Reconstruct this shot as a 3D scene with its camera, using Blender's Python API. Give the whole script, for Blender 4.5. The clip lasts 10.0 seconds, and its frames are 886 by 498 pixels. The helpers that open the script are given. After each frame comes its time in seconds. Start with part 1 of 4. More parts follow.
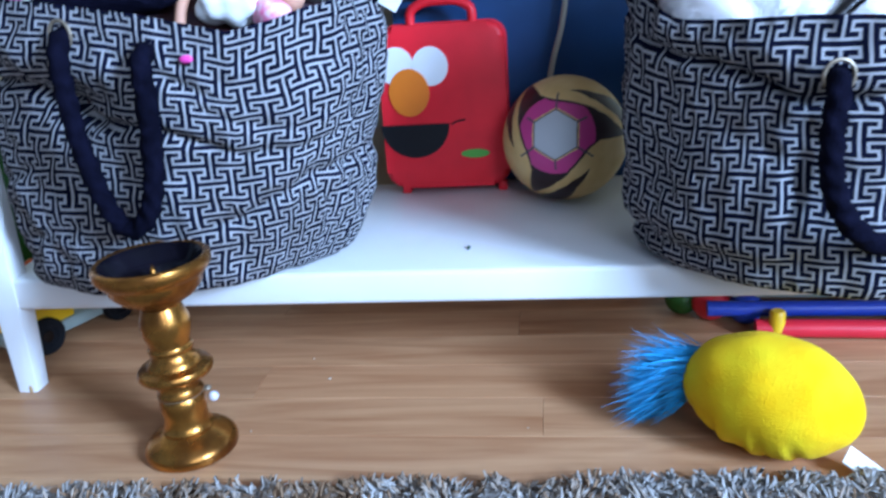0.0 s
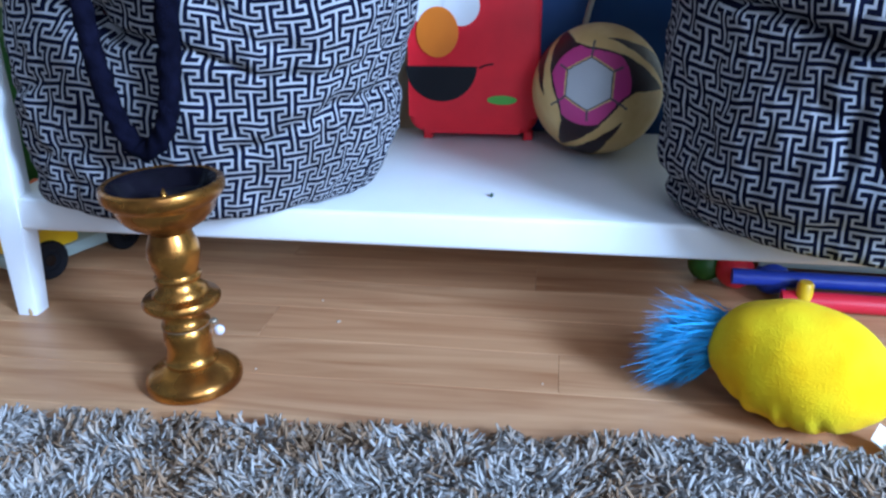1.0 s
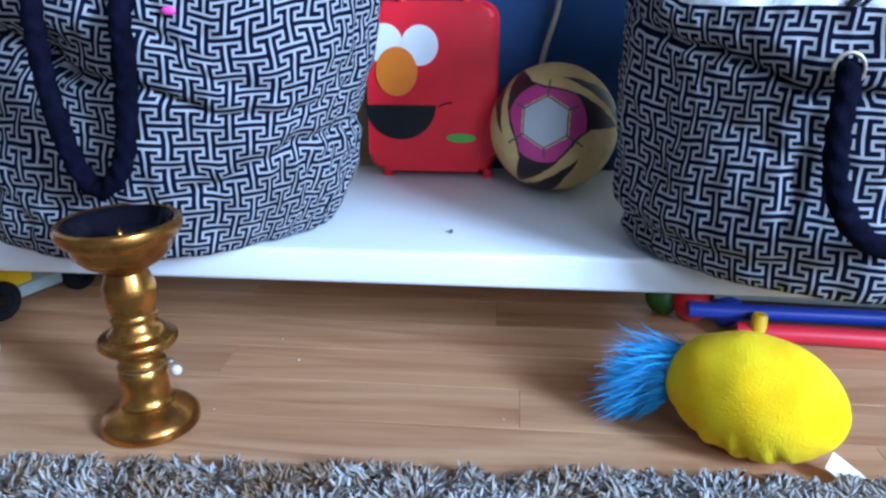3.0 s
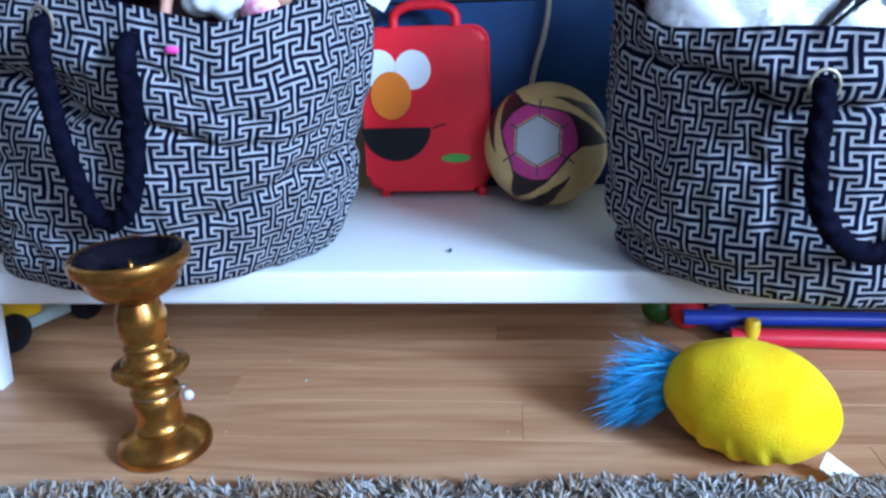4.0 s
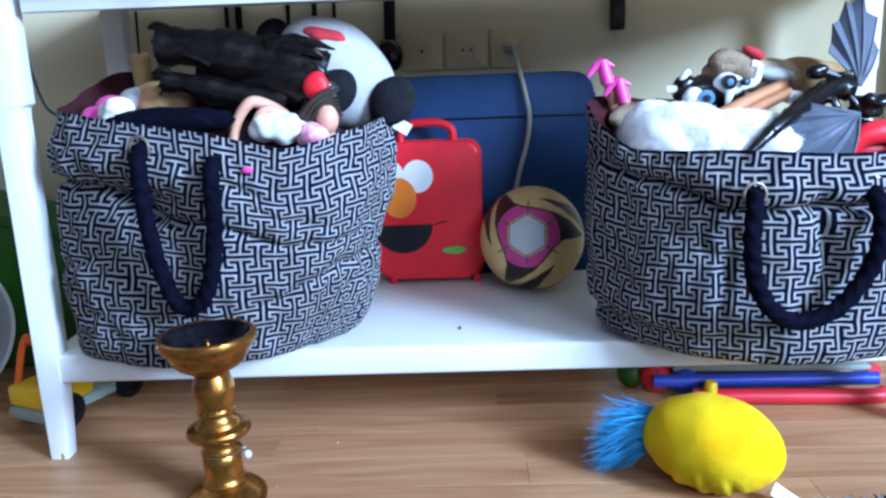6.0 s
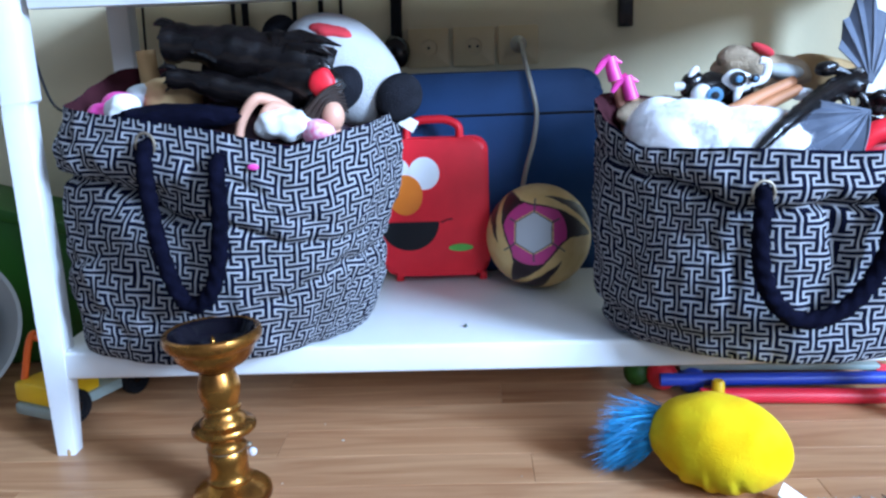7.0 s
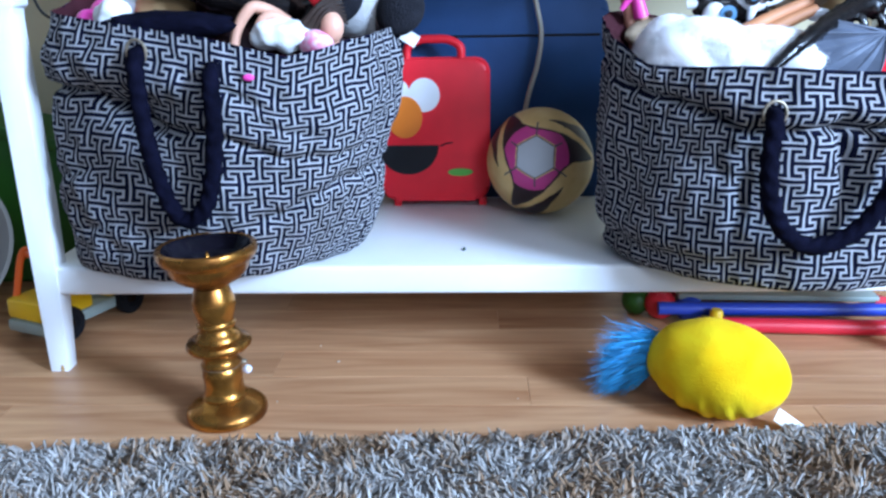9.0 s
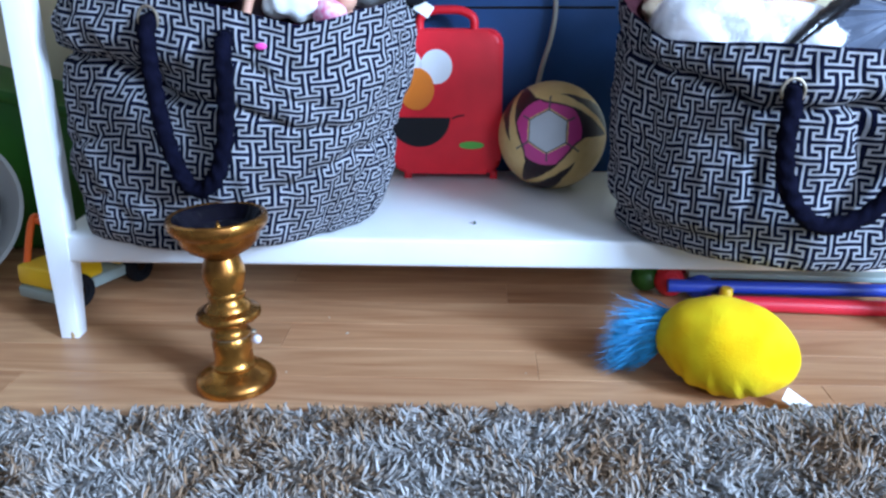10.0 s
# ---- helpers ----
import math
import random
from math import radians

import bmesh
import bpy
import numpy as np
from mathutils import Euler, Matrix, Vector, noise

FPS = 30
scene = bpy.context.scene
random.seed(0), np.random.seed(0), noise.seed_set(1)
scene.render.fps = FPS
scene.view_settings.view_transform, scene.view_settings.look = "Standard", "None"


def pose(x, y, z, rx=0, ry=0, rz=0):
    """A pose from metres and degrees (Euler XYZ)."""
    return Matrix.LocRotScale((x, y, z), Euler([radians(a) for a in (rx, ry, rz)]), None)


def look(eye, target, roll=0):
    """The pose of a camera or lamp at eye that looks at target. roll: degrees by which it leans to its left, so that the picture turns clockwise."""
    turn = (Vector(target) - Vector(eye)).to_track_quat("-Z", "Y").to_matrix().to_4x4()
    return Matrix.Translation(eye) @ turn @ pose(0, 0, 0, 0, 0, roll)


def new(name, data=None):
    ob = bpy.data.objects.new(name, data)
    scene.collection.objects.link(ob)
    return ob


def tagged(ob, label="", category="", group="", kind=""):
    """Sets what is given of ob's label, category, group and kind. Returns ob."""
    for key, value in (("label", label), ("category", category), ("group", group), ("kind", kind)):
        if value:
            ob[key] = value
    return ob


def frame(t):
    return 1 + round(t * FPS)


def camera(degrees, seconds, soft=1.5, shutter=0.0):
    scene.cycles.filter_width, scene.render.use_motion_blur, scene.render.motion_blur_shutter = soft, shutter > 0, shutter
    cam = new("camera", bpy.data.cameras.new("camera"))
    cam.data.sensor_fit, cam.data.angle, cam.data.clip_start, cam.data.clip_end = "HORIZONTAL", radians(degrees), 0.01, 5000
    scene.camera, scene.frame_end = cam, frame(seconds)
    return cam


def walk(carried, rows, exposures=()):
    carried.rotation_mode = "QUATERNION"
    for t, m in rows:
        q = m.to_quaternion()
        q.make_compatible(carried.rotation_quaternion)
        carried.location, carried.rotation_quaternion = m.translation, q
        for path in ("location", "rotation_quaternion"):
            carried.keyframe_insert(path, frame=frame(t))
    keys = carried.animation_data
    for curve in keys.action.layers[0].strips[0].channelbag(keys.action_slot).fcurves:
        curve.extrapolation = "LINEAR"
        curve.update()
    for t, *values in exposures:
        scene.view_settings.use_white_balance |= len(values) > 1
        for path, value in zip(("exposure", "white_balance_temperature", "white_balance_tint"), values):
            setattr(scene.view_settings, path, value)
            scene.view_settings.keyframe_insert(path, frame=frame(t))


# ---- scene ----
cam = camera(57.7, 10.0, 2.5, 0.5)

PATH = [
    (0, (0.837, -1.023, 0.596), (0.57, 0.838, -0.087), -4.4),
    (0.5, (0.817, -1.007, 0.572), (0.496, 0.825, -0.162), -2.9),
    (1, (0.805, -0.992, 0.56), (0.535, 0.833, -0.212), -0.7),
    (1.5, (0.809, -0.993, 0.564), (0.545, 0.86, -0.14), -1.0),
    (2, (0.817, -0.994, 0.562), (0.617, 0.892, -0.072), -0.4),
    (2.5, (0.814, -0.995, 0.56), (0.628, 0.874, -0.128), -0.2),
    (4, (0.811, -1.026, 0.581), (0.633, 0.854, -0.076), -2.2),
    (4.2, (0.836, -1.060, 0.620), (0.724, 0.852, 0.027), -4.6),
    (4.3, (0.855, -1.092, 0.640), (0.778, 0.826, 0.095), -5.2),
    (4.5, (0.849, -1.155, 0.663), (0.813, 0.785, 0.175), -5.1),
    (4.7, (0.828, -1.200, 0.657), (0.806, 0.755, 0.226), -3.8),
    (5, (0.783, -1.238, 0.653), (0.832, 0.727, 0.287), -2.0),
    (5.2, (0.774, -1.250, 0.649), (0.795, 0.712, 0.270), -2.7),
    (5.5, (0.744, -1.258, 0.646), (0.703, 0.693, 0.208), -3.2),
    (6, (0.734, -1.259, 0.65), (0.673, 0.687, 0.192), -2.2),
    (7.5, (0.736, -1.252, 0.648), (0.652, 0.688, 0.168), -2.2),
    (8, (0.733, -1.253, 0.636), (0.653, 0.672, 0.099), -1.9),
    (8.5, (0.73, -1.243, 0.624), (0.674, 0.67, 0.042), -1.6),
    (9, (0.728, -1.238, 0.614), (0.658, 0.665, 0.005), -1.0),
    (9.5, (0.722, -1.238, 0.616), (0.634, 0.65, -0.036), -0.4),
    (10, (0.721, -1.234, 0.614), (0.636, 0.647, -0.059), -0.2),
]
walk(cam, [(t, look(eye, target, roll)) for t, eye, target, roll in PATH],
     [(0, -0.15, 6000, 10), (4.0, -0.17, 6000, 10), (4.6, -0.20, 5600, 10), (5.2, -0.09, 5700, 10), (5.7, -0.07, 6200, 10), (7.5, -0.09, 6250, 10), (9, -0.03, 6350, 10), (10, -0.07, 6330, 10)])

# ---------------------------------------------------------------- light
WIN_Y0, WIN_Y1, WIN_Z0, WIN_Z1 = -3.45, -2.05, 1.30, 2.90
BACK_X0, BACK_X1, BACK_Z0, BACK_Z1 = 1.80, 3.20, 1.25, 2.45
ROOM_X0, ROOM_X1, ROOM_Y0, ROOM_Y1, ROOM_Z = -2.6, 4.20, -4.2, 0.64, 3.1
world = bpy.data.worlds.new("sky")
scene.world = world
world.use_nodes = True
wn = world.node_tree
sky = wn.nodes.new("ShaderNodeTexSky")
sky.sky_type, sky.sun_disc, sky.sun_elevation, sky.sun_rotation = "NISHITA", False, radians(30), radians(130)
wn.nodes["Background"].inputs["Strength"].default_value = 0.12
wn.links.new(sky.outputs[0], wn.nodes["Background"].inputs["Color"])
lamp = bpy.data.lights.new("window_daylight", "AREA")
lamp.shape, lamp.size, lamp.size_y = "RECTANGLE", WIN_Y1 - WIN_Y0 - 0.12, WIN_Z1 - WIN_Z0 - 0.12
lamp.energy, lamp.color = 1050, (0.44, 0.648, 1.0)
lamp_ob = new("window_daylight", lamp)
lamp_ob.matrix_world = look((ROOM_X1 - 0.02, (WIN_Y0 + WIN_Y1) / 2, (WIN_Z0 + WIN_Z1) / 2), (0.2, (WIN_Y0 + WIN_Y1) / 2, (WIN_Z0 + WIN_Z1) / 2))
# fill lamp behind the camera, added to brighten front faces; no window known there
lamp = bpy.data.lights.new("added_back_fill", "AREA")
lamp.shape, lamp.size, lamp.size_y = "RECTANGLE", BACK_X1 - BACK_X0 - 0.12, BACK_Z1 - BACK_Z0 - 0.12
lamp.energy, lamp.color = 78, (0.62, 0.76, 1.0)
lamp_ob = new("added_back_fill", lamp)
lamp_ob.matrix_world = look(((BACK_X0 + BACK_X1) / 2, ROOM_Y0 + 0.02, (BACK_Z0 + BACK_Z1) / 2), ((BACK_X0 + BACK_X1) / 2, 0, (BACK_Z0 + BACK_Z1) / 2))


# ---------------------------------------------------------------- materials
def mat(name, color, rough=0.6, metal=0.0, vary=0.12, scale=8.0, bump=0.0, bump_scale=120.0, stretch=(1, 1, 1), second=None,
        sheen=0.0, coat=0.0, spec=0.5, island=0.0, per_object=0.0, sss=0.0):
    m = bpy.data.materials.new(name)
    m.use_nodes = True
    t = m.node_tree
    b = t.nodes["Principled BSDF"]
    b.inputs["Roughness"].default_value = rough
    b.inputs["Metallic"].default_value = metal
    b.inputs["Specular IOR Level"].default_value = spec
    if sheen:
        b.inputs["Sheen Weight"].default_value = sheen
    if coat:
        b.inputs["Coat Weight"].default_value = coat
        b.inputs["Coat Roughness"].default_value = 0.15
    co = t.nodes.new("ShaderNodeTexCoord")
    mp = t.nodes.new("ShaderNodeMapping")
    mp.inputs["Scale"].default_value = stretch
    t.links.new(co.outputs["Object"], mp.inputs["Vector"])
    n1 = t.nodes.new("ShaderNodeTexNoise")
    n1.inputs["Scale"].default_value, n1.inputs["Detail"].default_value = scale, 5
    t.links.new(mp.outputs[0], n1.inputs["Vector"])
    mix = t.nodes.new("ShaderNodeMix")
    mix.data_type = "RGBA"
    c2 = second or tuple(c * (1 - 2 * vary) for c in color)
    c1 = color if second else tuple(min(1, c * (1 + vary)) for c in color)
    mix.inputs["A"].default_value, mix.inputs["B"].default_value = (*c1, 1), (*c2, 1)
    ramp = t.nodes.new("ShaderNodeMapRange")
    ramp.inputs["From Min"].default_value, ramp.inputs["From Max"].default_value = 0.3, 0.7
    t.links.new(n1.outputs["Fac"], ramp.inputs["Value"])
    t.links.new(ramp.outputs[0], mix.inputs["Factor"])
    out = mix.outputs["Result"]
    if island or per_object:
        hs = t.nodes.new("ShaderNodeHueSaturation")
        if island:
            src = t.nodes.new("ShaderNodeNewGeometry").outputs["Random Per Island"]
        else:
            src = t.nodes.new("ShaderNodeObjectInfo").outputs["Random"]
        mr = t.nodes.new("ShaderNodeMapRange")
        k = island or per_object
        mr.inputs["To Min"].default_value, mr.inputs["To Max"].default_value = 1 - k, 1 + k
        t.links.new(src, mr.inputs["Value"])
        t.links.new(mr.outputs[0], hs.inputs["Value"])
        t.links.new(out, hs.inputs["Color"])
        out = hs.outputs["Color"]
    t.links.new(out, b.inputs["Base Color"])
    if bump:
        n2 = t.nodes.new("ShaderNodeTexNoise")
        n2.inputs["Scale"].default_value, n2.inputs["Detail"].default_value = bump_scale, 3
        t.links.new(mp.outputs[0], n2.inputs["Vector"])
        bp = t.nodes.new("ShaderNodeBump")
        bp.inputs["Strength"].default_value, bp.inputs["Distance"].default_value = bump, 0.004
        t.links.new(n2.outputs["Fac"], bp.inputs["Height"])
        t.links.new(bp.outputs[0], b.inputs["Normal"])
        rr = t.nodes.new("ShaderNodeMapRange")
        rr.inputs["To Min"].default_value, rr.inputs["To Max"].default_value = max(0.02, rough - 0.08), min(1, rough + 0.08)
        t.links.new(n1.outputs["Fac"], rr.inputs["Value"])
        t.links.new(rr.outputs[0], b.inputs["Roughness"])
    return m


WHITE_PAINT = mat("white_paint", (0.80, 0.80, 0.78), 0.38, vary=0.03, scale=5, bump=0.06, bump_scale=60)
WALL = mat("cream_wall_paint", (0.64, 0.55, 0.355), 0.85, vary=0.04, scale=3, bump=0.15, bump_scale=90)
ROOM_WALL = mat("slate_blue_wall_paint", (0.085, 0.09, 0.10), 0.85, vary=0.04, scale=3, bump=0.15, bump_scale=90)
CEIL = mat("ceiling_paint", (0.30, 0.29, 0.28), 0.9, vary=0.02, scale=3)
CREAM_PLASTIC = mat("cream_plastic", (0.64, 0.50, 0.27), 0.4, vary=0.04)
CLOTH_WHITE = mat("bag_white_thread", (0.335, 0.33, 0.335), 0.9, vary=0.06, scale=40, bump=0.5, bump_scale=700)
CLOTH_NAVY = mat("bag_navy_thread", (0.005, 0.006, 0.018), 0.95, vary=0.2, scale=40, bump=0.5, bump_scale=700, spec=0.05)
LINING = mat("bag_lining", (0.045, 0.008, 0.012), 0.9, vary=0.15, spec=0.2)
ROPE = mat("navy_rope", (0.004, 0.004, 0.011), 0.95, vary=0.25, scale=60, bump=0.6, bump_scale=500, spec=0.04)
BRASS = mat("eyelet_brass", (0.30, 0.24, 0.17), 0.5, metal=0.7, vary=0.1)
RED = mat("red_plastic", (0.82, 0.020, 0.034), 0.42, spec=0.3, vary=0.06, scale=14, bump=0.04, bump_scale=50)
ORANGE = mat("orange_print", (0.80, 0.20, 0.015), 0.4, vary=0.06)
PRINT_WHITE = mat("white_print", (0.82, 0.82, 0.82), 0.4, vary=0.02)
PRINT_BLACK = mat("black_print", (0.008, 0.008, 0.01), 0.5, vary=0.05, spec=0.25)
PRINT_GREEN = mat("green_print", (0.10, 0.42, 0.05), 0.4, vary=0.05)
BLUE_CASE = mat("blue_case_shell", (0.018, 0.064, 0.175), 0.5, spec=0.25, vary=0.10, scale=7, bump=0.12, bump_scale=220)
GOLD = mat("aged_gold_paint", (0.60, 0.265, 0.05), 0.27, metal=0.9, vary=0.1, scale=24, second=(0.17, 0.06, 0.014), bump=0.08, bump_scale=70)
DARK_DISH = mat("dark_dish_inside", (0.006, 0.005, 0.008), 0.14, spec=0.35, metal=0.0, vary=0.3, scale=30)
GREY_METAL = mat("grey_metal", (0.55, 0.55, 0.58), 0.35, metal=0.8, vary=0.1)
YELLOW_PLUSH = mat("yellow_plush", (0.91, 0.66, 0.012), 0.95, vary=0.05, scale=15, second=(0.84, 0.43, 0.0), bump=0.35, bump_scale=420, sheen=0.02, spec=0.15)
BLUE_FUR = mat("blue_fur", (0.018, 0.29, 0.58), 0.8, vary=0.15, island=0.35, sheen=0.2)
TAG = mat("white_tag", (0.8, 0.79, 0.76), 0.8, vary=0.03)
BLACK_PLASTIC = mat("black_plastic", (0.006, 0.0045, 0.0045), 0.24, vary=0.3, scale=30, bump=0.16, bump_scale=60, spec=0.4)
BLACK_RUBBER = mat("black_rubber", (0.008, 0.008, 0.010), 0.75, vary=0.2, spec=0.2)
CABLE_GREY = mat("grey_cable", (0.42, 0.38, 0.30), 0.5, vary=0.08)
CARTON = mat("tan_cardboard", (0.48, 0.30, 0.13), 0.8, vary=0.08, scale=20, bump=0.1)
SKIN = mat("doll_vinyl", (0.70, 0.36, 0.24), 0.45, vary=0.06)
PINK = mat("pink_plastic", (0.85, 0.07, 0.38), 0.4, vary=0.08)
PINK_CLOTH = mat("pink_print_cloth", (0.85, 0.10, 0.28), 0.85, vary=0.1, scale=90, second=(0.85, 0.7, 0.72))
WHITE_PLUSH = mat("white_plush", (0.48, 0.47, 0.46), 0.95, vary=0.04, scale=20, bump=0.7, bump_scale=350, sheen=0.3)
EYE_BLUE = mat("grey_blue_plastic", (0.07, 0.20, 0.33), 0.3, vary=0.08)
WHITE_FUR = mat("white_fur", (0.86, 0.84, 0.84), 0.9, vary=0.02, island=0.04, sheen=0.5)
BLACK_PLUSH = mat("black_plush", (0.014, 0.014, 0.018), 0.95, vary=0.2, scale=40, bump=0.7, bump_scale=350, spec=0.15)
RED_PLUSH = mat("red_plush", (0.55, 0.03, 0.04), 0.9, vary=0.1, bump=0.5, bump_scale=300)
GREY_WING = mat("grey_wing_plastic", (0.085, 0.10, 0.135), 0.6, vary=0.12, scale=30, bump=0.1)
DARK_HAIR = mat("dark_brown_hair", (0.035, 0.02, 0.014), 0.7, vary=0.2, spec=0.25)
BROWN_PLUSH = mat("brown_plush", (0.42, 0.31, 0.20), 0.95, vary=0.15, scale=40, bump=0.7, bump_scale=300)
TAN_WOOD = mat("tan_wood", (0.52, 0.21, 0.09), 0.6, vary=0.1)
YELLOW_PLASTIC = mat("yellow_plastic", (0.85, 0.52, 0.01), 0.4, vary=0.05)
ORANGE_PLASTIC = mat("orange_plastic", (0.85, 0.14, 0.02), 0.4, vary=0.05)
GREYGREEN = mat("grey_green_plastic", (0.30, 0.36, 0.32), 0.5, vary=0.06)
BLUE_PLASTIC = mat("blue_plastic", (0.02, 0.06, 0.42), 0.35, vary=0.06)
RED_BAR = mat("red_toy_plastic", (0.70, 0.02, 0.04), 0.4, vary=0.06)
GREEN_PLASTIC = mat("green_plastic", (0.022, 0.12, 0.010), 0.5, vary=0.15, scale=6)
PALE_GREY = mat("pale_grey_plastic", (0.45, 0.47, 0.45), 0.5, vary=0.05)
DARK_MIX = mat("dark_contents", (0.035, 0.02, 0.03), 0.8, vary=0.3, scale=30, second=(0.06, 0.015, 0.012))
BALL_TAN = mat("worn_tan_leather", (0.76, 0.53, 0.22), 0.5, vary=0.1, scale=25, second=(0.62, 0.38, 0.13), bump=0.15, bump_scale=250)
BALL_MAROON = mat("dark_maroon_leather", (0.022, 0.007, 0.009), 0.45, vary=0.2, bump=0.1, bump_scale=250)
BALL_PINK = mat("magenta_leather", (0.62, 0.05, 0.24), 0.45, vary=0.1, bump=0.1, bump_scale=250)
BALL_GREY = mat("grey_white_leather", (0.52, 0.53, 0.54), 0.5, vary=0.06, bump=0.1, bump_scale=250)
BALL_SEAM = mat("seam_grey", (0.10, 0.09, 0.09), 0.7, vary=0.1)
STRANDS = [mat("rug_strand_" + n, c, 0.95, vary=0.1, scale=60, island=0.12) for n, c in
           (("grey", (0.37, 0.33, 0.295)), ("taupe", (0.37, 0.29, 0.225)), ("pale", (0.43, 0.40, 0.37)), ("brown", (0.26, 0.155, 0.085)))]
RUG_BASE = mat("rug_backing", (0.32, 0.28, 0.25), 0.98, vary=0.2, scale=60, bump=1.0, bump_scale=150)
CRUMB_PALE = mat("pale_crumb", (0.42, 0.33, 0.24), 0.9)
CRUMB = mat("dark_green_crumb", (0.03, 0.08, 0.05), 0.7)
GLASSY = mat("clear_crystal", (0.75, 0.75, 0.8), 0.1, metal=0.3, vary=0.1)


def wood_material():
    m = mat("oak_laminate", (0.55, 0.30, 0.150), 0.40, spec=0.35, vary=0.0, scale=2.2, stretch=(1.1, 12, 12), second=(0.34, 0.145, 0.062), per_object=0.10, bump=0.03, bump_scale=30)
    t = m.node_tree
    mp = next(n for n in t.nodes if n.type == "MAPPING")
    info = t.nodes.new("ShaderNodeObjectInfo")
    mul = t.nodes.new("ShaderNodeMath")
    mul.operation, mul.inputs[1].default_value = "MULTIPLY", 37.0
    t.links.new(info.outputs["Random"], mul.inputs[0])
    t.links.new(mul.outputs[0], mp.inputs["Location"])
    n1 = next(n for n in t.nodes if n.type == "TEX_NOISE")
    n1.inputs["Distortion"].default_value = 1.2
    return m


OAK = wood_material()


# ---------------------------------------------------------------- mesh helpers
def link(name, bm, material, parent=None, label="", smooth=True, category="", group="", kind=""):
    me = bpy.data.meshes.new(name)
    bmesh.ops.recalc_face_normals(bm, faces=bm.faces)
    bm.to_mesh(me)
    bm.free()
    for m in material if isinstance(material, (list, tuple)) else [material]:
        me.materials.append(m)
    if smooth:
        me.polygons.foreach_set("use_smooth", [True] * len(me.polygons))
        me.set_sharp_from_angle(angle=radians(40))
    ob = new(name, me)
    ob.parent = parent
    return tagged(ob, label, category, group, kind)


def part(name, bm, material, parent, label="", smooth=True):
    return link(name, bm, material, parent, label, smooth)


def thing(name, label, category, place=(0, 0, 0), turn=(0, 0, 0), group="", kind=""):
    ob = new(name)
    ob.matrix_basis = pose(*place, *turn)
    return tagged(ob, label, category, group, kind)


def box(x0, x1, y0, y1, z0, z1, bevel=0.003, segs=2):
    bm = bmesh.new()
    bmesh.ops.create_cube(bm, size=1)
    for v in bm.verts:
        v.co = (x0 + (v.co.x + 0.5) * (x1 - x0), y0 + (v.co.y + 0.5) * (y1 - y0), z0 + (v.co.z + 0.5) * (z1 - z0))
    if bevel:
        bmesh.ops.bevel(bm, geom=bm.edges[:], offset=bevel, segments=segs, affect="EDGES", profile=0.5)
    return bm


def join(*bms):
    out = bmesh.new()
    for b in bms:
        me = bpy.data.meshes.new("t")
        b.to_mesh(me)
        out.from_mesh(me)
        bpy.data.meshes.remove(me)
        b.free()
    return out


def move(bm, m):
    bm.transform(m)
    return bm


def lathe(profile, n=40):
    bm = bmesh.new()
    rings = []
    for r, z in profile:
        if r < 1e-5:
            rings.append([bm.verts.new((0, 0, z))])
        else:
            rings.append([bm.verts.new((r * math.cos(2 * math.pi * i / n), r * math.sin(2 * math.pi * i / n), z)) for i in range(n)])
    for a, b in zip(rings, rings[1:]):
        for i in range(n):
            j = (i + 1) % n
            if len(a) == 1 and len(b) == 1:
                break
            if len(a) == 1:
                bm.faces.new((a[0], b[i], b[j]))
            elif len(b) == 1:
                bm.faces.new((a[i], b[0], a[j]))
            else:
                bm.faces.new((a[i], b[i], b[j], a[j]))
    return bm


def smooth_path(points, n):
    """A Catmull-Rom line through the points."""
    p = [Vector(q) for q in points]
    p = [2 * p[0] - p[1]] + p + [2 * p[-1] - p[-2]]
    out, spans = [], len(p) - 3
    for k in range(n + 1):
        u = k / n * spans
        i = min(int(u), spans - 1)
        f = u - i
        a, b, c, d = p[i:i + 4]
        out.append(0.5 * (2 * b + (c - a) * f + (2 * a - 5 * b + 4 * c - d) * f * f + (3 * b - a - 3 * c + d) * f ** 3))
    return out


def tube(points, radius, n=10, steps=None, twist=0.0, lobes=0, lobe=0.0, cap=True):
    """radius: a number or a function of 0..1."""
    line = smooth_path(points, steps) if steps else [Vector(q) for q in points]
    bm, rings, up = bmesh.new(), [], None
    length = 0.0
    for k, c in enumerate(line):
        d = (line[min(k + 1, len(line) - 1)] - line[max(k - 1, 0)]).normalized()
        if up is None:
            up = Vector((0, 0, 1)) if abs(d.z) < 0.9 else Vector((1, 0, 0))
        up = (up - d * up.dot(d)).normalized()
        side = d.cross(up)
        if k:
            length += (c - line[k - 1]).length
        r = radius(k / (len(line) - 1)) if callable(radius) else radius
        ring = []
        for i in range(n):
            a = 2 * math.pi * i / n
            q = r * (1 + lobe * math.cos(lobes * (a + twist * length)))
            ring.append(bm.verts.new(c + q * (math.cos(a) * up + math.sin(a) * side)))
        rings.append(ring)
    for a, b in zip(rings, rings[1:]):
        for i in range(n):
            j = (i + 1) % n
            bm.faces.new((a[i], a[j], b[j], b[i]))
    if cap:
        bm.faces.new(rings[0][::-1])
        bm.faces.new(rings[-1])
    return bm


def blob(rx, ry, rz, rough=0.0, freq=12.0, seed=0.0, sub=4):
    bm = bmesh.new()
    bmesh.ops.create_icosphere(bm, subdivisions=sub, radius=1)
    for v in bm.verts:
        p = Vector((v.co.x * rx, v.co.y * ry, v.co.z * rz))
        v.co = p * (1 + rough * noise.noise(p * freq + Vector((seed, seed * 2, 0))))
    return bm


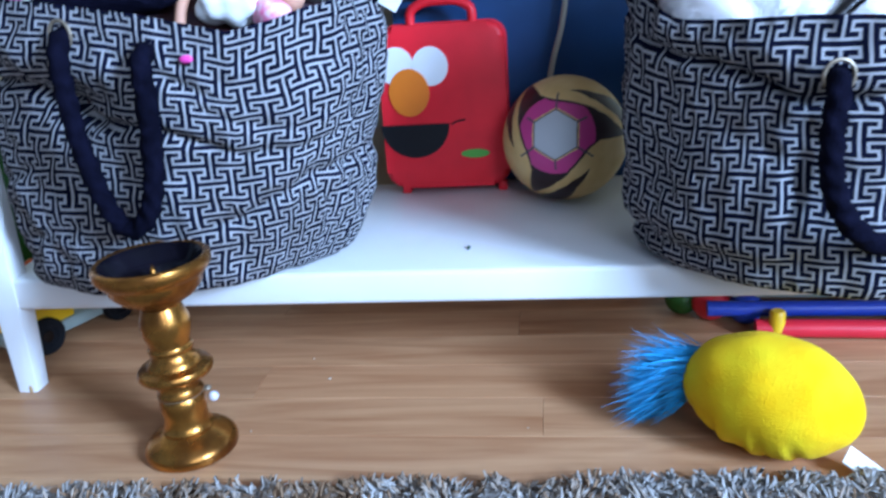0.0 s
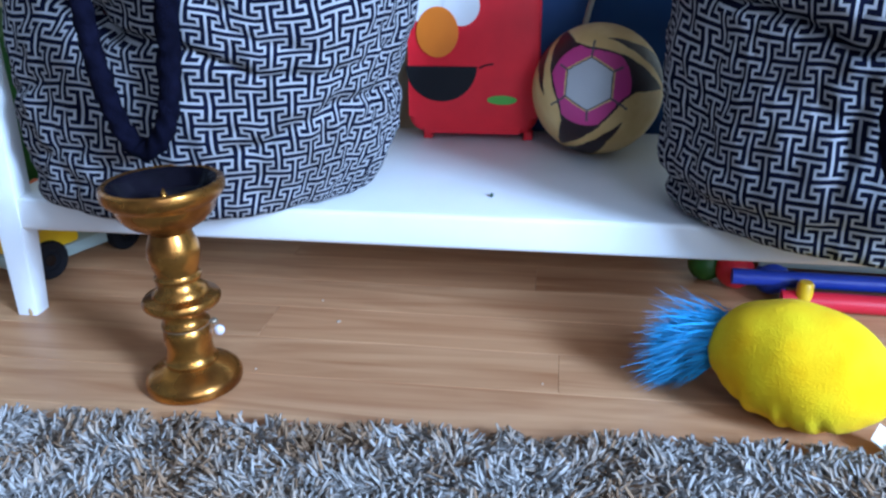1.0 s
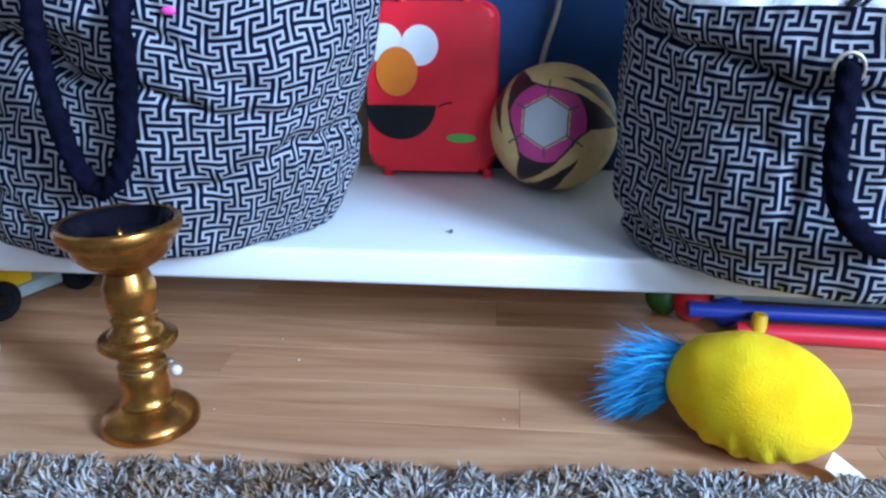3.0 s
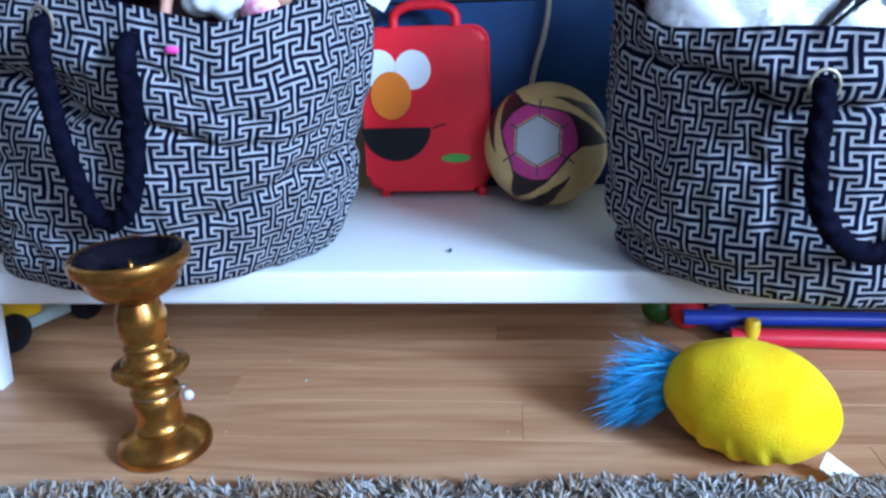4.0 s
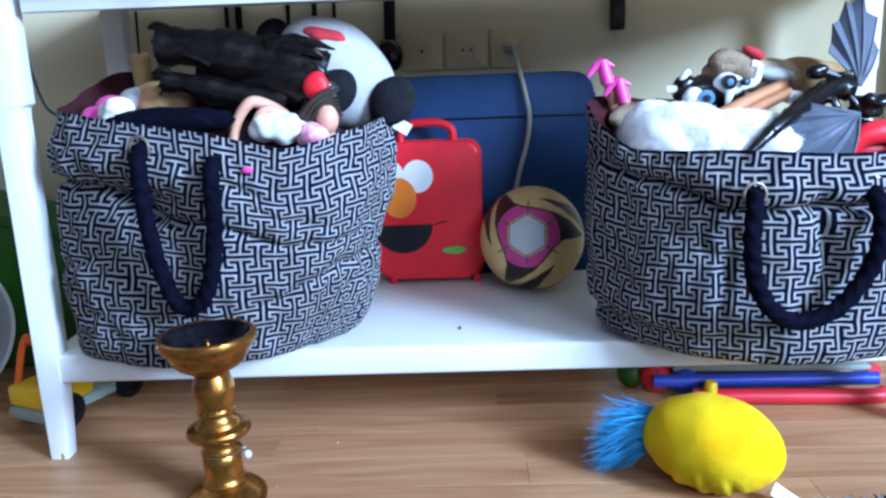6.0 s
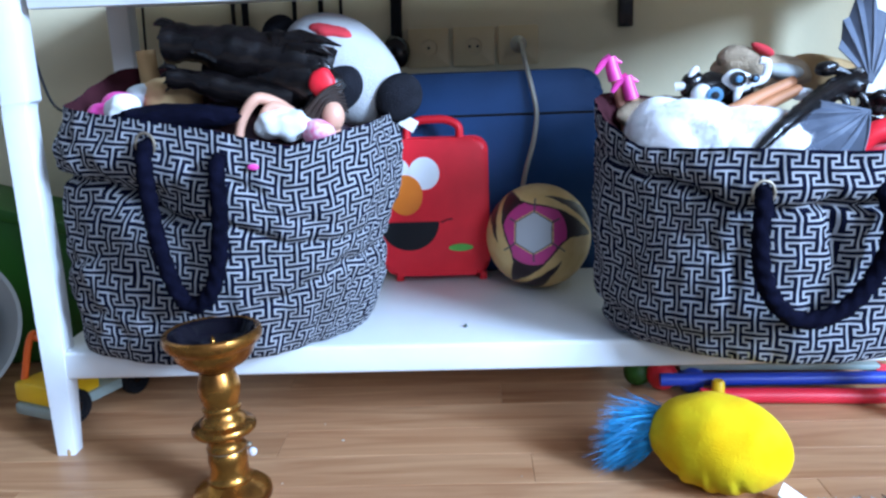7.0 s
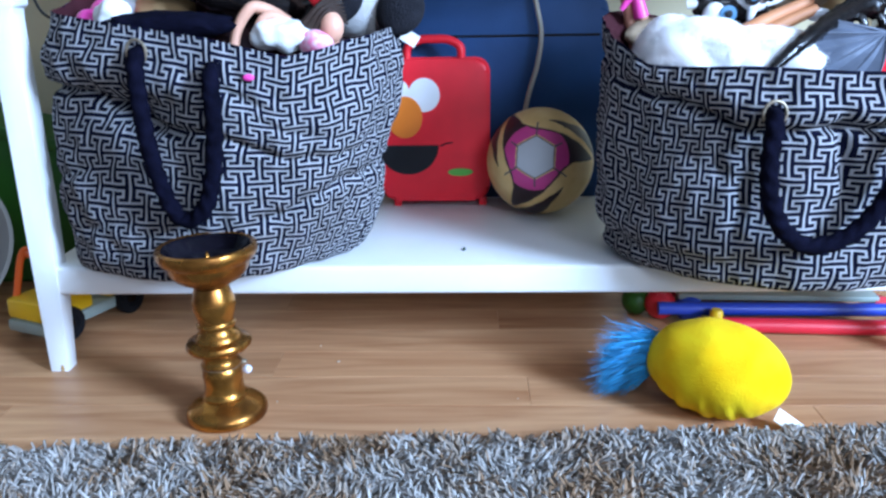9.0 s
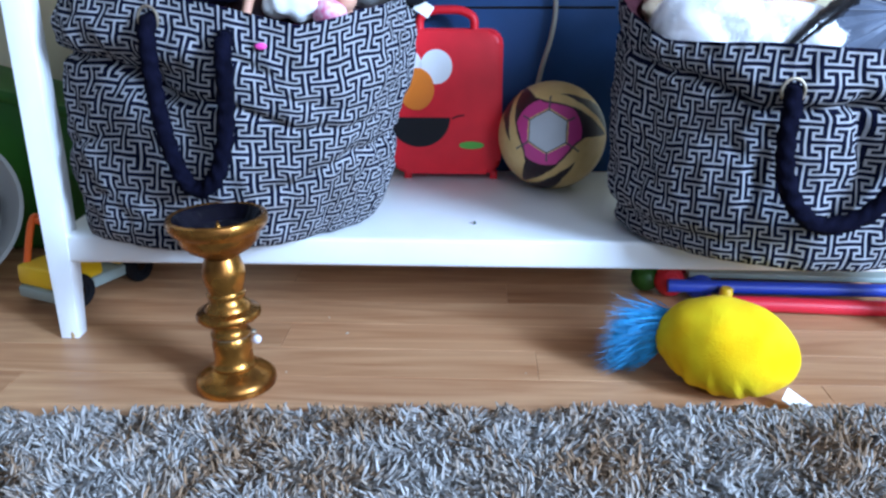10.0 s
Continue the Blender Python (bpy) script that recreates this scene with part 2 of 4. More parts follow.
def disc(points, thick):
    """A flat plate in the xz plane, its face towards -y, from an outline."""
    bm = bmesh.new()
    a = [bm.verts.new((x, 0, z)) for x, z in points]
    b = [bm.verts.new((x, thick, z)) for x, z in points]
    bm.faces.new(a)
    bm.faces.new(b[::-1])
    for i in range(len(a)):
        j = (i + 1) % len(a)
        bm.faces.new((a[i], b[i], b[j], a[j]))
    return bm


def oval(cx, cz, rx, rz, n=28, a0=0, a1=360):
    return [(cx + rx * math.cos(radians(a0 + (a1 - a0) * i / n)), cz + rz * math.sin(radians(a0 + (a1 - a0) * i / n))) for i in range(n + (a1 - a0 < 360))]


def round_rect(x0, x1, z0, z1, r, n=8):
    out = []
    for cx, cz, a in ((x1 - r, z1 - r, 0), (x0 + r, z1 - r, 90), (x0 + r, z0 + r, 180), (x1 - r, z0 + r, 270)):
        out += [(cx + r * math.cos(radians(a + 90 * i / n)), cz + r * math.sin(radians(a + 90 * i / n))) for i in range(n + 1)]
    return out


# ---------------------------------------------------------------- room
def structure(name, bm, material, label, category):
    return link(name, bm, material, None, label, False, category, "", "structure")


T = 0.15
floor = structure("floor", box(ROOM_X0 - T, ROOM_X1 + T, ROOM_Y0 - T, ROOM_Y1 + T, -0.10, -0.012, 0), OAK, "oak laminate floor with long warm brown boards", "floor")
structure("ceiling", box(ROOM_X0 - T, ROOM_X1 + T, ROOM_Y0 - T, ROOM_Y1 + T, ROOM_Z, ROOM_Z + 0.1, 0), CEIL, "plain grey painted ceiling of the room", "ceiling")
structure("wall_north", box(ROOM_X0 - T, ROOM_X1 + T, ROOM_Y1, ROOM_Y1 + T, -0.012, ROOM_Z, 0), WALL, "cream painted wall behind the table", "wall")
# the opening in this wall is added for the fill lamp
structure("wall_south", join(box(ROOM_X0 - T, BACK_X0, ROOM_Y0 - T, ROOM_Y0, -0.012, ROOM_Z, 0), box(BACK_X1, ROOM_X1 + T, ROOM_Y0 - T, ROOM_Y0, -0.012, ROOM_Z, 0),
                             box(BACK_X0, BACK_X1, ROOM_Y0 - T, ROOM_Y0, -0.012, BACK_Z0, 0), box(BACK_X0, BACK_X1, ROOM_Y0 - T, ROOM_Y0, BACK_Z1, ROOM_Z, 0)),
          ROOM_WALL, "slate blue painted wall with an opening added for the fill lamp", "wall")
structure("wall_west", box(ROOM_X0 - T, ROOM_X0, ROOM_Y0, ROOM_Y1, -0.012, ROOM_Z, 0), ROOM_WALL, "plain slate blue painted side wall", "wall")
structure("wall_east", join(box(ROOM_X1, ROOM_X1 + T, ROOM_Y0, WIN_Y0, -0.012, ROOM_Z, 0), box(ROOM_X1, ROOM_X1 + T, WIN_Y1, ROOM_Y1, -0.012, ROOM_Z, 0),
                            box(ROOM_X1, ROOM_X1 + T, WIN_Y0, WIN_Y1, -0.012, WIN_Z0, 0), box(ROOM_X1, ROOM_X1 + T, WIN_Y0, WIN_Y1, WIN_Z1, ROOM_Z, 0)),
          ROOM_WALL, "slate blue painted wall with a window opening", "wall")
# added out of view to hold window light off the wall behind the table
structure("light_block_pier", box(2.26, 2.41, -0.24, ROOM_Y1, -0.012, ROOM_Z, 0), ROOM_WALL, "unseen slate blue pier added to block window light", "wall")


# ---------------------------------------------------------------- table
LEN, DEEP, SHELF, SHELF_LOW, APRON, TOP = 1.575, 0.47, 0.188, 0.139, 0.744, 0.782
table = thing("console_table", "white painted wooden console table with a low shelf", "table")


def leg(x, y, sx, sy):
    """A tapered leg with a thicker block on top; sx, sy point inwards."""
    bm = bmesh.new()
    rows = ((0.0, 0.032), (0.15, 0.038), (0.30, 0.041), (0.585, 0.039), (0.60, 0.040), (0.607, 0.045), (TOP, 0.045))
    rings = []
    for z, w in rows:
        rings.append([bm.verts.new((x + sx * a * w, y + sy * b * w, z)) for a, b in ((0, 0), (1, 0), (1, 1), (0, 1))])
    for a, b in zip(rings, rings[1:]):
        for i in range(4):
            bm.faces.new((a[i], a[(i + 1) % 4], b[(i + 1) % 4], b[i]))
    bm.faces.new(rings[0])
    bm.faces.new(rings[-1])
    bmesh.ops.bevel(bm, geom=[e for e in bm.edges if abs(e.verts[0].co.z - e.verts[1].co.z) > 0.01], offset=0.003, segments=2, affect="EDGES", profile=0.5)
    return bm


for lx, ly, sx, sy in ((0, 0, 1, 1), (LEN, 0, -1, 1), (0, DEEP, 1, -1), (LEN, DEEP, -1, -1)):
    part("leg", leg(lx, ly, sx, sy), WHITE_PAINT, table, "white tapered leg with a worn chipped foot" if lx == 0 and ly == 0 else "")
part("paint_chip", move(blob(0.0035, 0.002, 0.007, 0.4, 200, 1, 2), Matrix.Translation((0.022, 0.0005, 0.005))), CARTON, table, "bare wood chip at the foot")
part("shelf", box(0.012, LEN - 0.012, 0.002, DEEP - 0.002, SHELF_LOW, SHELF, 0.007, 3), WHITE_PAINT, table, "glossy white low shelf board")
part("apron", box(0.06, LEN - 0.06, 0.010, 0.030, APRON, TOP, 0.003), WHITE_PAINT, table)
# extra depth at the back is added, unseen, to darken the wall below
part("tabletop", box(-0.03, LEN + 0.03, -0.03, DEEP + 0.135, TOP, TOP + 0.026, 0.005, 3), WHITE_PAINT, table, "white painted tabletop")


# ---------------------------------------------------------------- storage bags
def key_pattern(i, j):
    """The woven lattice of hooked bars: a tile of 12 by 12 threads."""
    for ox, oy in ((0, 0), (6, 6)):
        c = (i - ox + 6) % 12 - 6
        r = (j - oy) % 12
        if c == 0 and r <= 10 or abs(c) <= 4 and r in (0, 10):
            return True
        a = abs(c)
        if r in (1, 9) and a == 4 or r in (2, 8) and 2 <= a <= 4 or r in (3, 7) and a == 2:
            return True
    return False


def outline(n, power):
    """n even steps round a rounded rectangle of half size 1, as unit x and y, from the middle of the front (y = -1)."""
    m = 2000
    raw = []
    for k in range(m):
        a = 2 * math.pi * k / m - math.pi / 2
        c, s = math.cos(a), math.sin(a)
        raw.append((math.copysign(abs(c) ** (2 / power), c), math.copysign(abs(s) ** (2 / power), s)))
    return raw


def storage_bag(name, label, place, half, power, height, rim, lean, shape, threads, cols, skew=0.0, slack=1.0, seed=0.0):
    """half(v): half width and depth; rim(x, y): height of the top there; shape(x, y, v): push outwards, in metres."""
    bag = thing(name, label, "storage bag", place, (0, 0, lean), "storage bags on the shelf")
    raw = outline(cols, power)
    hw, hd = half(0.6)
    acc = [0.0]
    for k in range(len(raw)):
        p, q = raw[k], raw[(k + 1) % len(raw)]
        acc.append(acc[-1] + math.hypot((q[0] - p[0]) * hw, (q[1] - p[1]) * hd))
    ring = []
    k = 0
    for c in range(cols):
        want = acc[-1] * (c + (0.0 if c % 2 == 0 else -0.24)) / cols
        while acc[k + 1] < want:
            k += 1
        f = (want - acc[k]) / (acc[k + 1] - acc[k])
        p, q = raw[k % len(raw)], raw[(k + 1) % len(raw)]
        ring.append((p[0] + (q[0] - p[0]) * f, p[1] + (q[1] - p[1]) * f))

    def at(x, y, v, inset=0.0):
        w, d = half(v)
        top = height * rim(x, y)
        out = shape(x, y, v) - inset
        n = Vector((x / max(w, 0.01), y / max(d, 0.01))).normalized()
        free = slack * min(1.0, 6 * v) * min(1.0, 6 * (1 - v))
        sag = free * (0.010 * noise.noise(Vector((x * 1.7 + seed, y * 1.7, v * 2.4))) + 0.004 * noise.noise(Vector((x * 5, y * 5 + seed, v * 6))))
        sway = free * (0.012 * noise.noise(Vector((x * 1.5, y * 1.5 - seed, v * 2.8 + 4))) + 0.004 * noise.noise(Vector((x * 4, y * 4, v * 7 + seed))))
        return (x * w + n.x * out - n.y * sway + skew * (v - 0.6), y * d + n.y * out + n.x * sway, top * v + sag)

    verts, faces, kinds = [], [], []
    for r in range(threads + 1):
        verts += [at(x, y, (r + (0.0 if r % 2 == 0 else -0.24)) / threads) for x, y in ring]
    for r in range(threads):
        for c in range(cols):
            d = (c + 1) % cols
            faces.append((r * cols + c, r * cols + d, (r + 1) * cols + d, (r + 1) * cols + c))
            kinds.append(0 if key_pattern(c, r) else 1)
    base = len(verts)
    verts.append((0, 0, 0.004))
    for c in range(0, cols):
        faces.append((base, (c + 1) % cols, c))
        kinds.append(1)
    me = bpy.data.meshes.new("shell")
    me.from_pydata(verts, [], faces)
    me.materials.append(CLOTH_WHITE)
    me.materials.append(CLOTH_NAVY)
    me.polygons.foreach_set("material_index", kinds)
    me.polygons.foreach_set("use_smooth", [True] * len(faces))
    shell = new("shell", me)
    shell.parent = bag
    tagged(shell, "navy and white woven key-pattern cloth")
    # lining: an inner skin down from the rim, closed below
    step, deep = 4, 14
    few = ring[::step]
    iv, jf = [], []
    for r in range(deep + 1):
        v = 1.0 - r / deep * 0.9
        inset = 0.0 if r == 0 else 0.022
        iv += [at(x, y, v, inset) for x, y in few]
    m = len(few)
    for r in range(deep):
        for c in range(m):
            d = (c + 1) % m
            jf.append((r * m + c, (r + 1) * m + c, (r + 1) * m + d, r * m + d))
    jf.append(tuple(deep * m + c for c in range(m)))
    me = bpy.data.meshes.new("lining")
    me.from_pydata(iv, [], jf)
    me.materials.append(LINING)
    me.polygons.foreach_set("use_smooth", [True] * len(jf))
    lining = new("lining", me)
    lining.parent = bag
    tagged(lining, "dark inner lining")
    return bag


def bump1(u, c, w):
    return math.exp(-((u - c) / w) ** 2)


def half_left(v):
    f = min(1.0, v / 0.10)
    f = math.sqrt(max(0, 1 - (1 - f) ** 2))
    return 0.236 + 0.014 * f + 0.018 * math.sin(v * 2.4), 0.164 + 0.010 * f + 0.018 * math.sin(v * 2.6)


def rim_left(x, y):
    front = max(0.0, min(1.0, 0.5 - 0.9 * y))
    low = float(np.interp(x, (-1, -0.4, 0.2, 0.62, 0.82, 1.0), (1.0, 0.955, 0.90, 0.835, 0.86, 0.90)))
    high = float(np.interp(x, (-1, 0, 1), (1.13, 1.06, 0.92)))
    return high + (low - high) * front * front * (3 - 2 * front)


def shape_left(x, y, v):
    front = max(0.0, -y)
    s = 0.012 * noise.noise(Vector((x * 2.2, y * 2.2, v * 3.0))) + 0.006 * noise.noise(Vector((x * 6, y * 6, v * 9 + 5)))
    s += 0.004 * noise.noise(Vector((x * 11 + v * 9, y * 11, v * 17 - x * 6)))
    crease = 0.63 - 0.10 * x + 0.02 * math.sin(x * 7)
    deep = 0.35 + 0.65 * max(0.0, min(1.0, 0.6 - x))
    s += deep * (-0.026 * bump1(v, crease, 0.020) * (0.12 + 0.88 * front) + 0.008 * bump1(v, crease + 0.12, 0.09))
    s += -0.042 * bump1(x, -0.36, 0.30) * bump1(v, 0.67, 0.085) * front
    s += -0.010 * bump1(v, 0.16 + 0.25 * max(0, x), 0.03) * max(0.0, x) + 0.006 * bump1(v, 0.3, 0.2) * front
    low = max(0.0, 1 - v / 0.75)
    s += (-0.110 * max(0.0, x - 0.30) + 0.022 * max(0.0, -x)) * front * low - 0.034 * max(0.0, x) * low * low + 0.014 * front * max(0.0, 1 - v / 0.12)
    # slanting folds of the slack cloth
    for cx, cv, tilt, amp in ((-0.75, 0.40, 0.5, 0.010), (-0.55, 0.22, 0.35, 0.007), (0.35, 0.80, -0.35, 0.009), (0.70, 0.66, -0.5, 0.008), (0.62, 0.30, 0.6, 0.007)):
        s -= amp * bump1(v, cv + tilt * (x - cx) * 0.5, 0.022) * bump1(x, cx, 0.28) * front
    return s


def half_right(v):
    f = min(1.0, v / 0.20)
    f = math.sqrt(max(0, 1 - (1 - f) ** 2))
    return 0.212 + 0.026 * f + 0.003 * math.sin(v * 2.6), 0.165 + 0.022 * f


def rim_right(x, y):
    back = max(0.0, min(1.0, (y + 0.50) / 1.40))
    return 1.0 + back * (0.09 + 0.18 * max(0.0, -x)) - 0.012 * max(0, x) + 0.008 * math.sin(x * 5 + y * 3)


def shape_right(x, y, v):
    front = max(0.0, -y)
    s = 0.010 * noise.noise(Vector((x * 2.0 + 9, y * 2.0, v * 2.6))) + 0.005 * noise.noise(Vector((x * 7, y * 7 + 3, v * 9)))
    s += 0.003 * noise.noise(Vector((x * 13 - v * 6, y * 13, v * 15 + x * 5)))
    # the hem folds over the drawn rope line
    crease = 0.745 + 0.16 * max(0.0, -x - 0.35) + 0.012 * math.sin(x * 6)
    s += -0.022 * bump1(v, crease, 0.020) * (0.25 + 0.75 * front) + 0.008 * bump1(v, crease + 0.10, 0.06) * front
    # an upright fold between the rope's ends
    s += -0.016 * bump1(x, 0.16 + 0.25 * (0.8 - v), 0.045) * bump1(v, 0.62, 0.20) * front
    s += -0.010 * bump1(x, -0.30 - 0.2 * (0.7 - v), 0.06) * bump1(v, 0.45, 0.25) * front
    # the slack corner towards the other bag, cut back most at its foot
    s -= (0.058 + 0.022 * v) * max(0.0, -x) * front * 1.25
    s -= 0.012 * max(0.0, -x) * max(0.0, 1 - v / 0.30) ** 2
    s -= 0.012 * bump1(v, 0.12, 0.04) * max(0.0, -x) - 0.008 * bump1(v, 0.22, 0.07) * max(0.0, -x)
    return s


bag_left = storage_bag("storage_bag", "slouching navy and white key-pattern cloth bag full of toys", (0.330, 0.104, SHELF + 0.003), half_left, 2.9, 0.408, rim_left, -11, shape_left, 94, 360, 0.03, 1.2, 3.0)
bag_right = storage_bag("storage_bag", "overfull key-pattern cloth bag hanging over the shelf edge", (1.182, 0.036, SHELF + 0.003), half_right, 3.6, 0.318, rim_right, 2, shape_right, 78, 336, 0.0, 0.7, 11.0)


def rope_handle(bag, points, eyes):
    inv = bag.matrix_basis.inverted()
    pts = [inv @ Vector(p) for p in points]
    part("rope_handle", tube(pts, 0.0122, 18, 140, 85, 3, 0.11), ROPE, bag, "thick twisted navy rope handle")
    for e in eyes:
        ring = [Vector((0.0155 * math.cos(a * math.pi / 12), 0, 0.017 * math.sin(a * math.pi / 12))) for a in range(24)]
        bm = tube(ring + [ring[0]], 0.0023, 8, None, cap=False)
        part("eyelet", move(bm, Matrix.Translation(inv @ Vector(e))), BRASS, bag, "brass eyelet")


rope_handle(bag_left, [(0.258, -0.044, 0.540), (0.256, -0.091, 0.530), (0.262, -0.109, 0.470), (0.271, -0.113, 0.393), (0.287, -0.113, 0.330), (0.306, -0.113, 0.302), (0.328, -0.117, 0.306), (0.350, -0.121, 0.335), (0.364, -0.123, 0.390), (0.369, -0.121, 0.455), (0.368, -0.113, 0.508), (0.368, -0.059, 0.520)],
            [(0.255, -0.081, 0.540)])
rope_handle(bag_right, [(1.136, -0.110, 0.452), (1.131, -0.160, 0.444), (1.123, -0.178, 0.398), (1.128, -0.180, 0.345), (1.150, -0.180, 0.300), (1.188, -0.178, 0.276), (1.243, -0.178, 0.292), (1.284, -0.178, 0.345), (1.300, -0.174, 0.400), (1.295, -0.156, 0.446), (1.290, -0.105, 0.455)],
            [(1.133, -0.152, 0.452), (1.293, -0.148, 0.456)])


# ---------------------------------------------------------------- lunch box, ball, suitcase
def lunch_box():
    box_ = thing("lunch_box", "red plastic lunch box with printed round shapes and a handle", "lunch box", (0.655, 0.385, SHELF + 0.012), (-3, 0, 0))
    w, h, d = 0.112, 0.288, 0.075
    bm = disc(round_rect(-w, w, 0, h, 0.03), d)
    bmesh.ops.bevel(bm, geom=[e for e in bm.edges if abs(e.verts[0].co.y - e.verts[1].co.y) < 1e-6], offset=0.012, segments=4, affect="EDGES", profile=0.5)
    part("body", bm, RED, box_)
    part("seam", disc(round_rect(-w - 0.002, w + 0.002, -0.002, h + 0.002, 0.031), 0.004), RED, box_).location = (0, d * 0.55, 0)
    part("handle", tube([(-0.055, 0.035, h - 0.006), (-0.053, 0.035, h + 0.022), (-0.03, 0.035, h + 0.036), (0.0, 0.035, h + 0.038), (0.03, 0.035, h + 0.036), (0.053, 0.035, h + 0.022), (0.055, 0.035, h - 0.006)], 0.0085, 10, 40), RED, box_)
    for fx in (-0.08, 0.098):
        part("foot", box(fx - 0.008, fx + 0.008, 0.01, 0.03, -0.012, 0.004, 0.002), RED, box_)
    for name, pts, m in (("printed_disc", oval(-0.081, 0.220, 0.032, 0.033), PRINT_WHITE), ("printed_disc", oval(-0.020, 0.217, 0.032, 0.034), PRINT_WHITE)):
        part(name, disc(pts, 0.004), m, box_, "white printed disc").location = (0, -0.0015, 0)
    part("printed_oval", disc(oval(-0.060, 0.173, 0.036, 0.042), 0.004), ORANGE, box_, "orange printed oval").location = (0, -0.003, 0)
    mouth = oval(-0.054, 0.116, 0.062, 0.060, 24, 180, 360)
    part("printed_half_round", disc(mouth, 0.004), PRINT_BLACK, box_, "black printed half round").location = (0, -0.0015, 0)
    part("printed_line", tube([(0.012, -0.001, 0.114), (0.024, -0.001, 0.119), (0.036, -0.001, 0.121)], 0.0015, 6, 8), PRINT_BLACK, box_)
    part("printed_patch", disc(oval(0.052, 0.060, 0.026, 0.008, 16), 0.004), PRINT_GREEN, box_, "small green printed patch").location = (0, -0.0015, 0)
    return box_


lunch_box()


def soccer_ball():
    r = 0.1045
    ball = thing("soccer_ball", "scuffed tan, maroon and pink soccer ball on the shelf", "ball", (0.865, 0.335, SHELF + r), (0, 0, 0))
    bm = bmesh.new()
    bmesh.ops.create_icosphere(bm, subdivisions=7, radius=r)
    face = Vector((-0.17, -0.95, 0.27)).normalized()
    up = (Vector((0, 0, 1)) - face * face.z).normalized()
    side = up.cross(face) * -1
    sixth = math.pi / 3
    for f in bm.faces:
        n = f.calc_center_median().normalized()
        t = math.acos(max(-1, min(1, n.dot(face))))
        a = math.atan2(-n.dot(side), n.dot(up))
        hexa = t / (0.375 * math.cos(sixth / 2) / math.cos(a % sixth - sixth / 2))
        # three swirling petals, each from a round lobe to a thin tail
        b = (math.degrees(a) + 32) % 120 - 32
        inner = float(np.interp(b, (-32, -28, -24, -12, 0, 20, 38, 60, 77, 88), (1.35, 1.0, 0.72, 0.60, 0.555, 0.57, 0.63, 0.80, 1.05, 1.35)))
        low = float(np.interp(b, (14, 40, 60, 78, 88), (0.78, 0.82, 0.97, 1.25, 1.5)))
        high = float(np.interp(b, (14, 40, 57, 88), (0.78, 1.00, 1.40, 1.9)))
        seam = abs(b) < 0.9 / max(t, 0.2) and t < 0.70 or abs(b - 60) < 0.9 / max(t, 0.2) and t < 0.56
        if hexa < 1:
            k = 3
        elif hexa < 1.06 or seam:
            k = 4
        elif hexa < 1.13:
            k = 0
        elif t < inner:
            k = 2 if t < min(inner - 0.04, 0.63) else 1
        elif b > 14 and low < t < high:
            k = 1
        else:
            k = 0
        f.material_index = k
    part("cover", bm, [BALL_TAN, BALL_MAROON, BALL_PINK, BALL_GREY, BALL_SEAM], ball, "stitched worn leather panels")
    return ball


soccer_ball()


def suitcase():
    s = thing("suitcase", "dark blue hard-shell suitcase standing behind the table", "suitcase", (0.788, 0.485, 0.0))
    w, h, d = 0.228, 0.615, 0.13
    bm = disc(round_rect(-w, w, 0.015, h, 0.045), d)
    bmesh.ops.bevel(bm, geom=[e for e in bm.edges if abs(e.verts[0].co.y - e.verts[1].co.y) < 1e-6], offset=0.022, segments=5, affect="EDGES", profile=0.5)
    part("shell", bm, BLUE_CASE, s)
    part("groove", tube([(-w + 0.02, -0.0005, 0.525), (w - 0.02, -0.0005, 0.525)], 0.0025, 8, 4), PRINT_BLACK, s, "dark groove across the shell")
    for fx in (-0.15, 0.15):
        part("foot", box(fx - 0.02, fx + 0.02, 0.03, 0.1, 0, 0.03, 0.004), BLACK_PLASTIC, s)
    return s


suitcase()


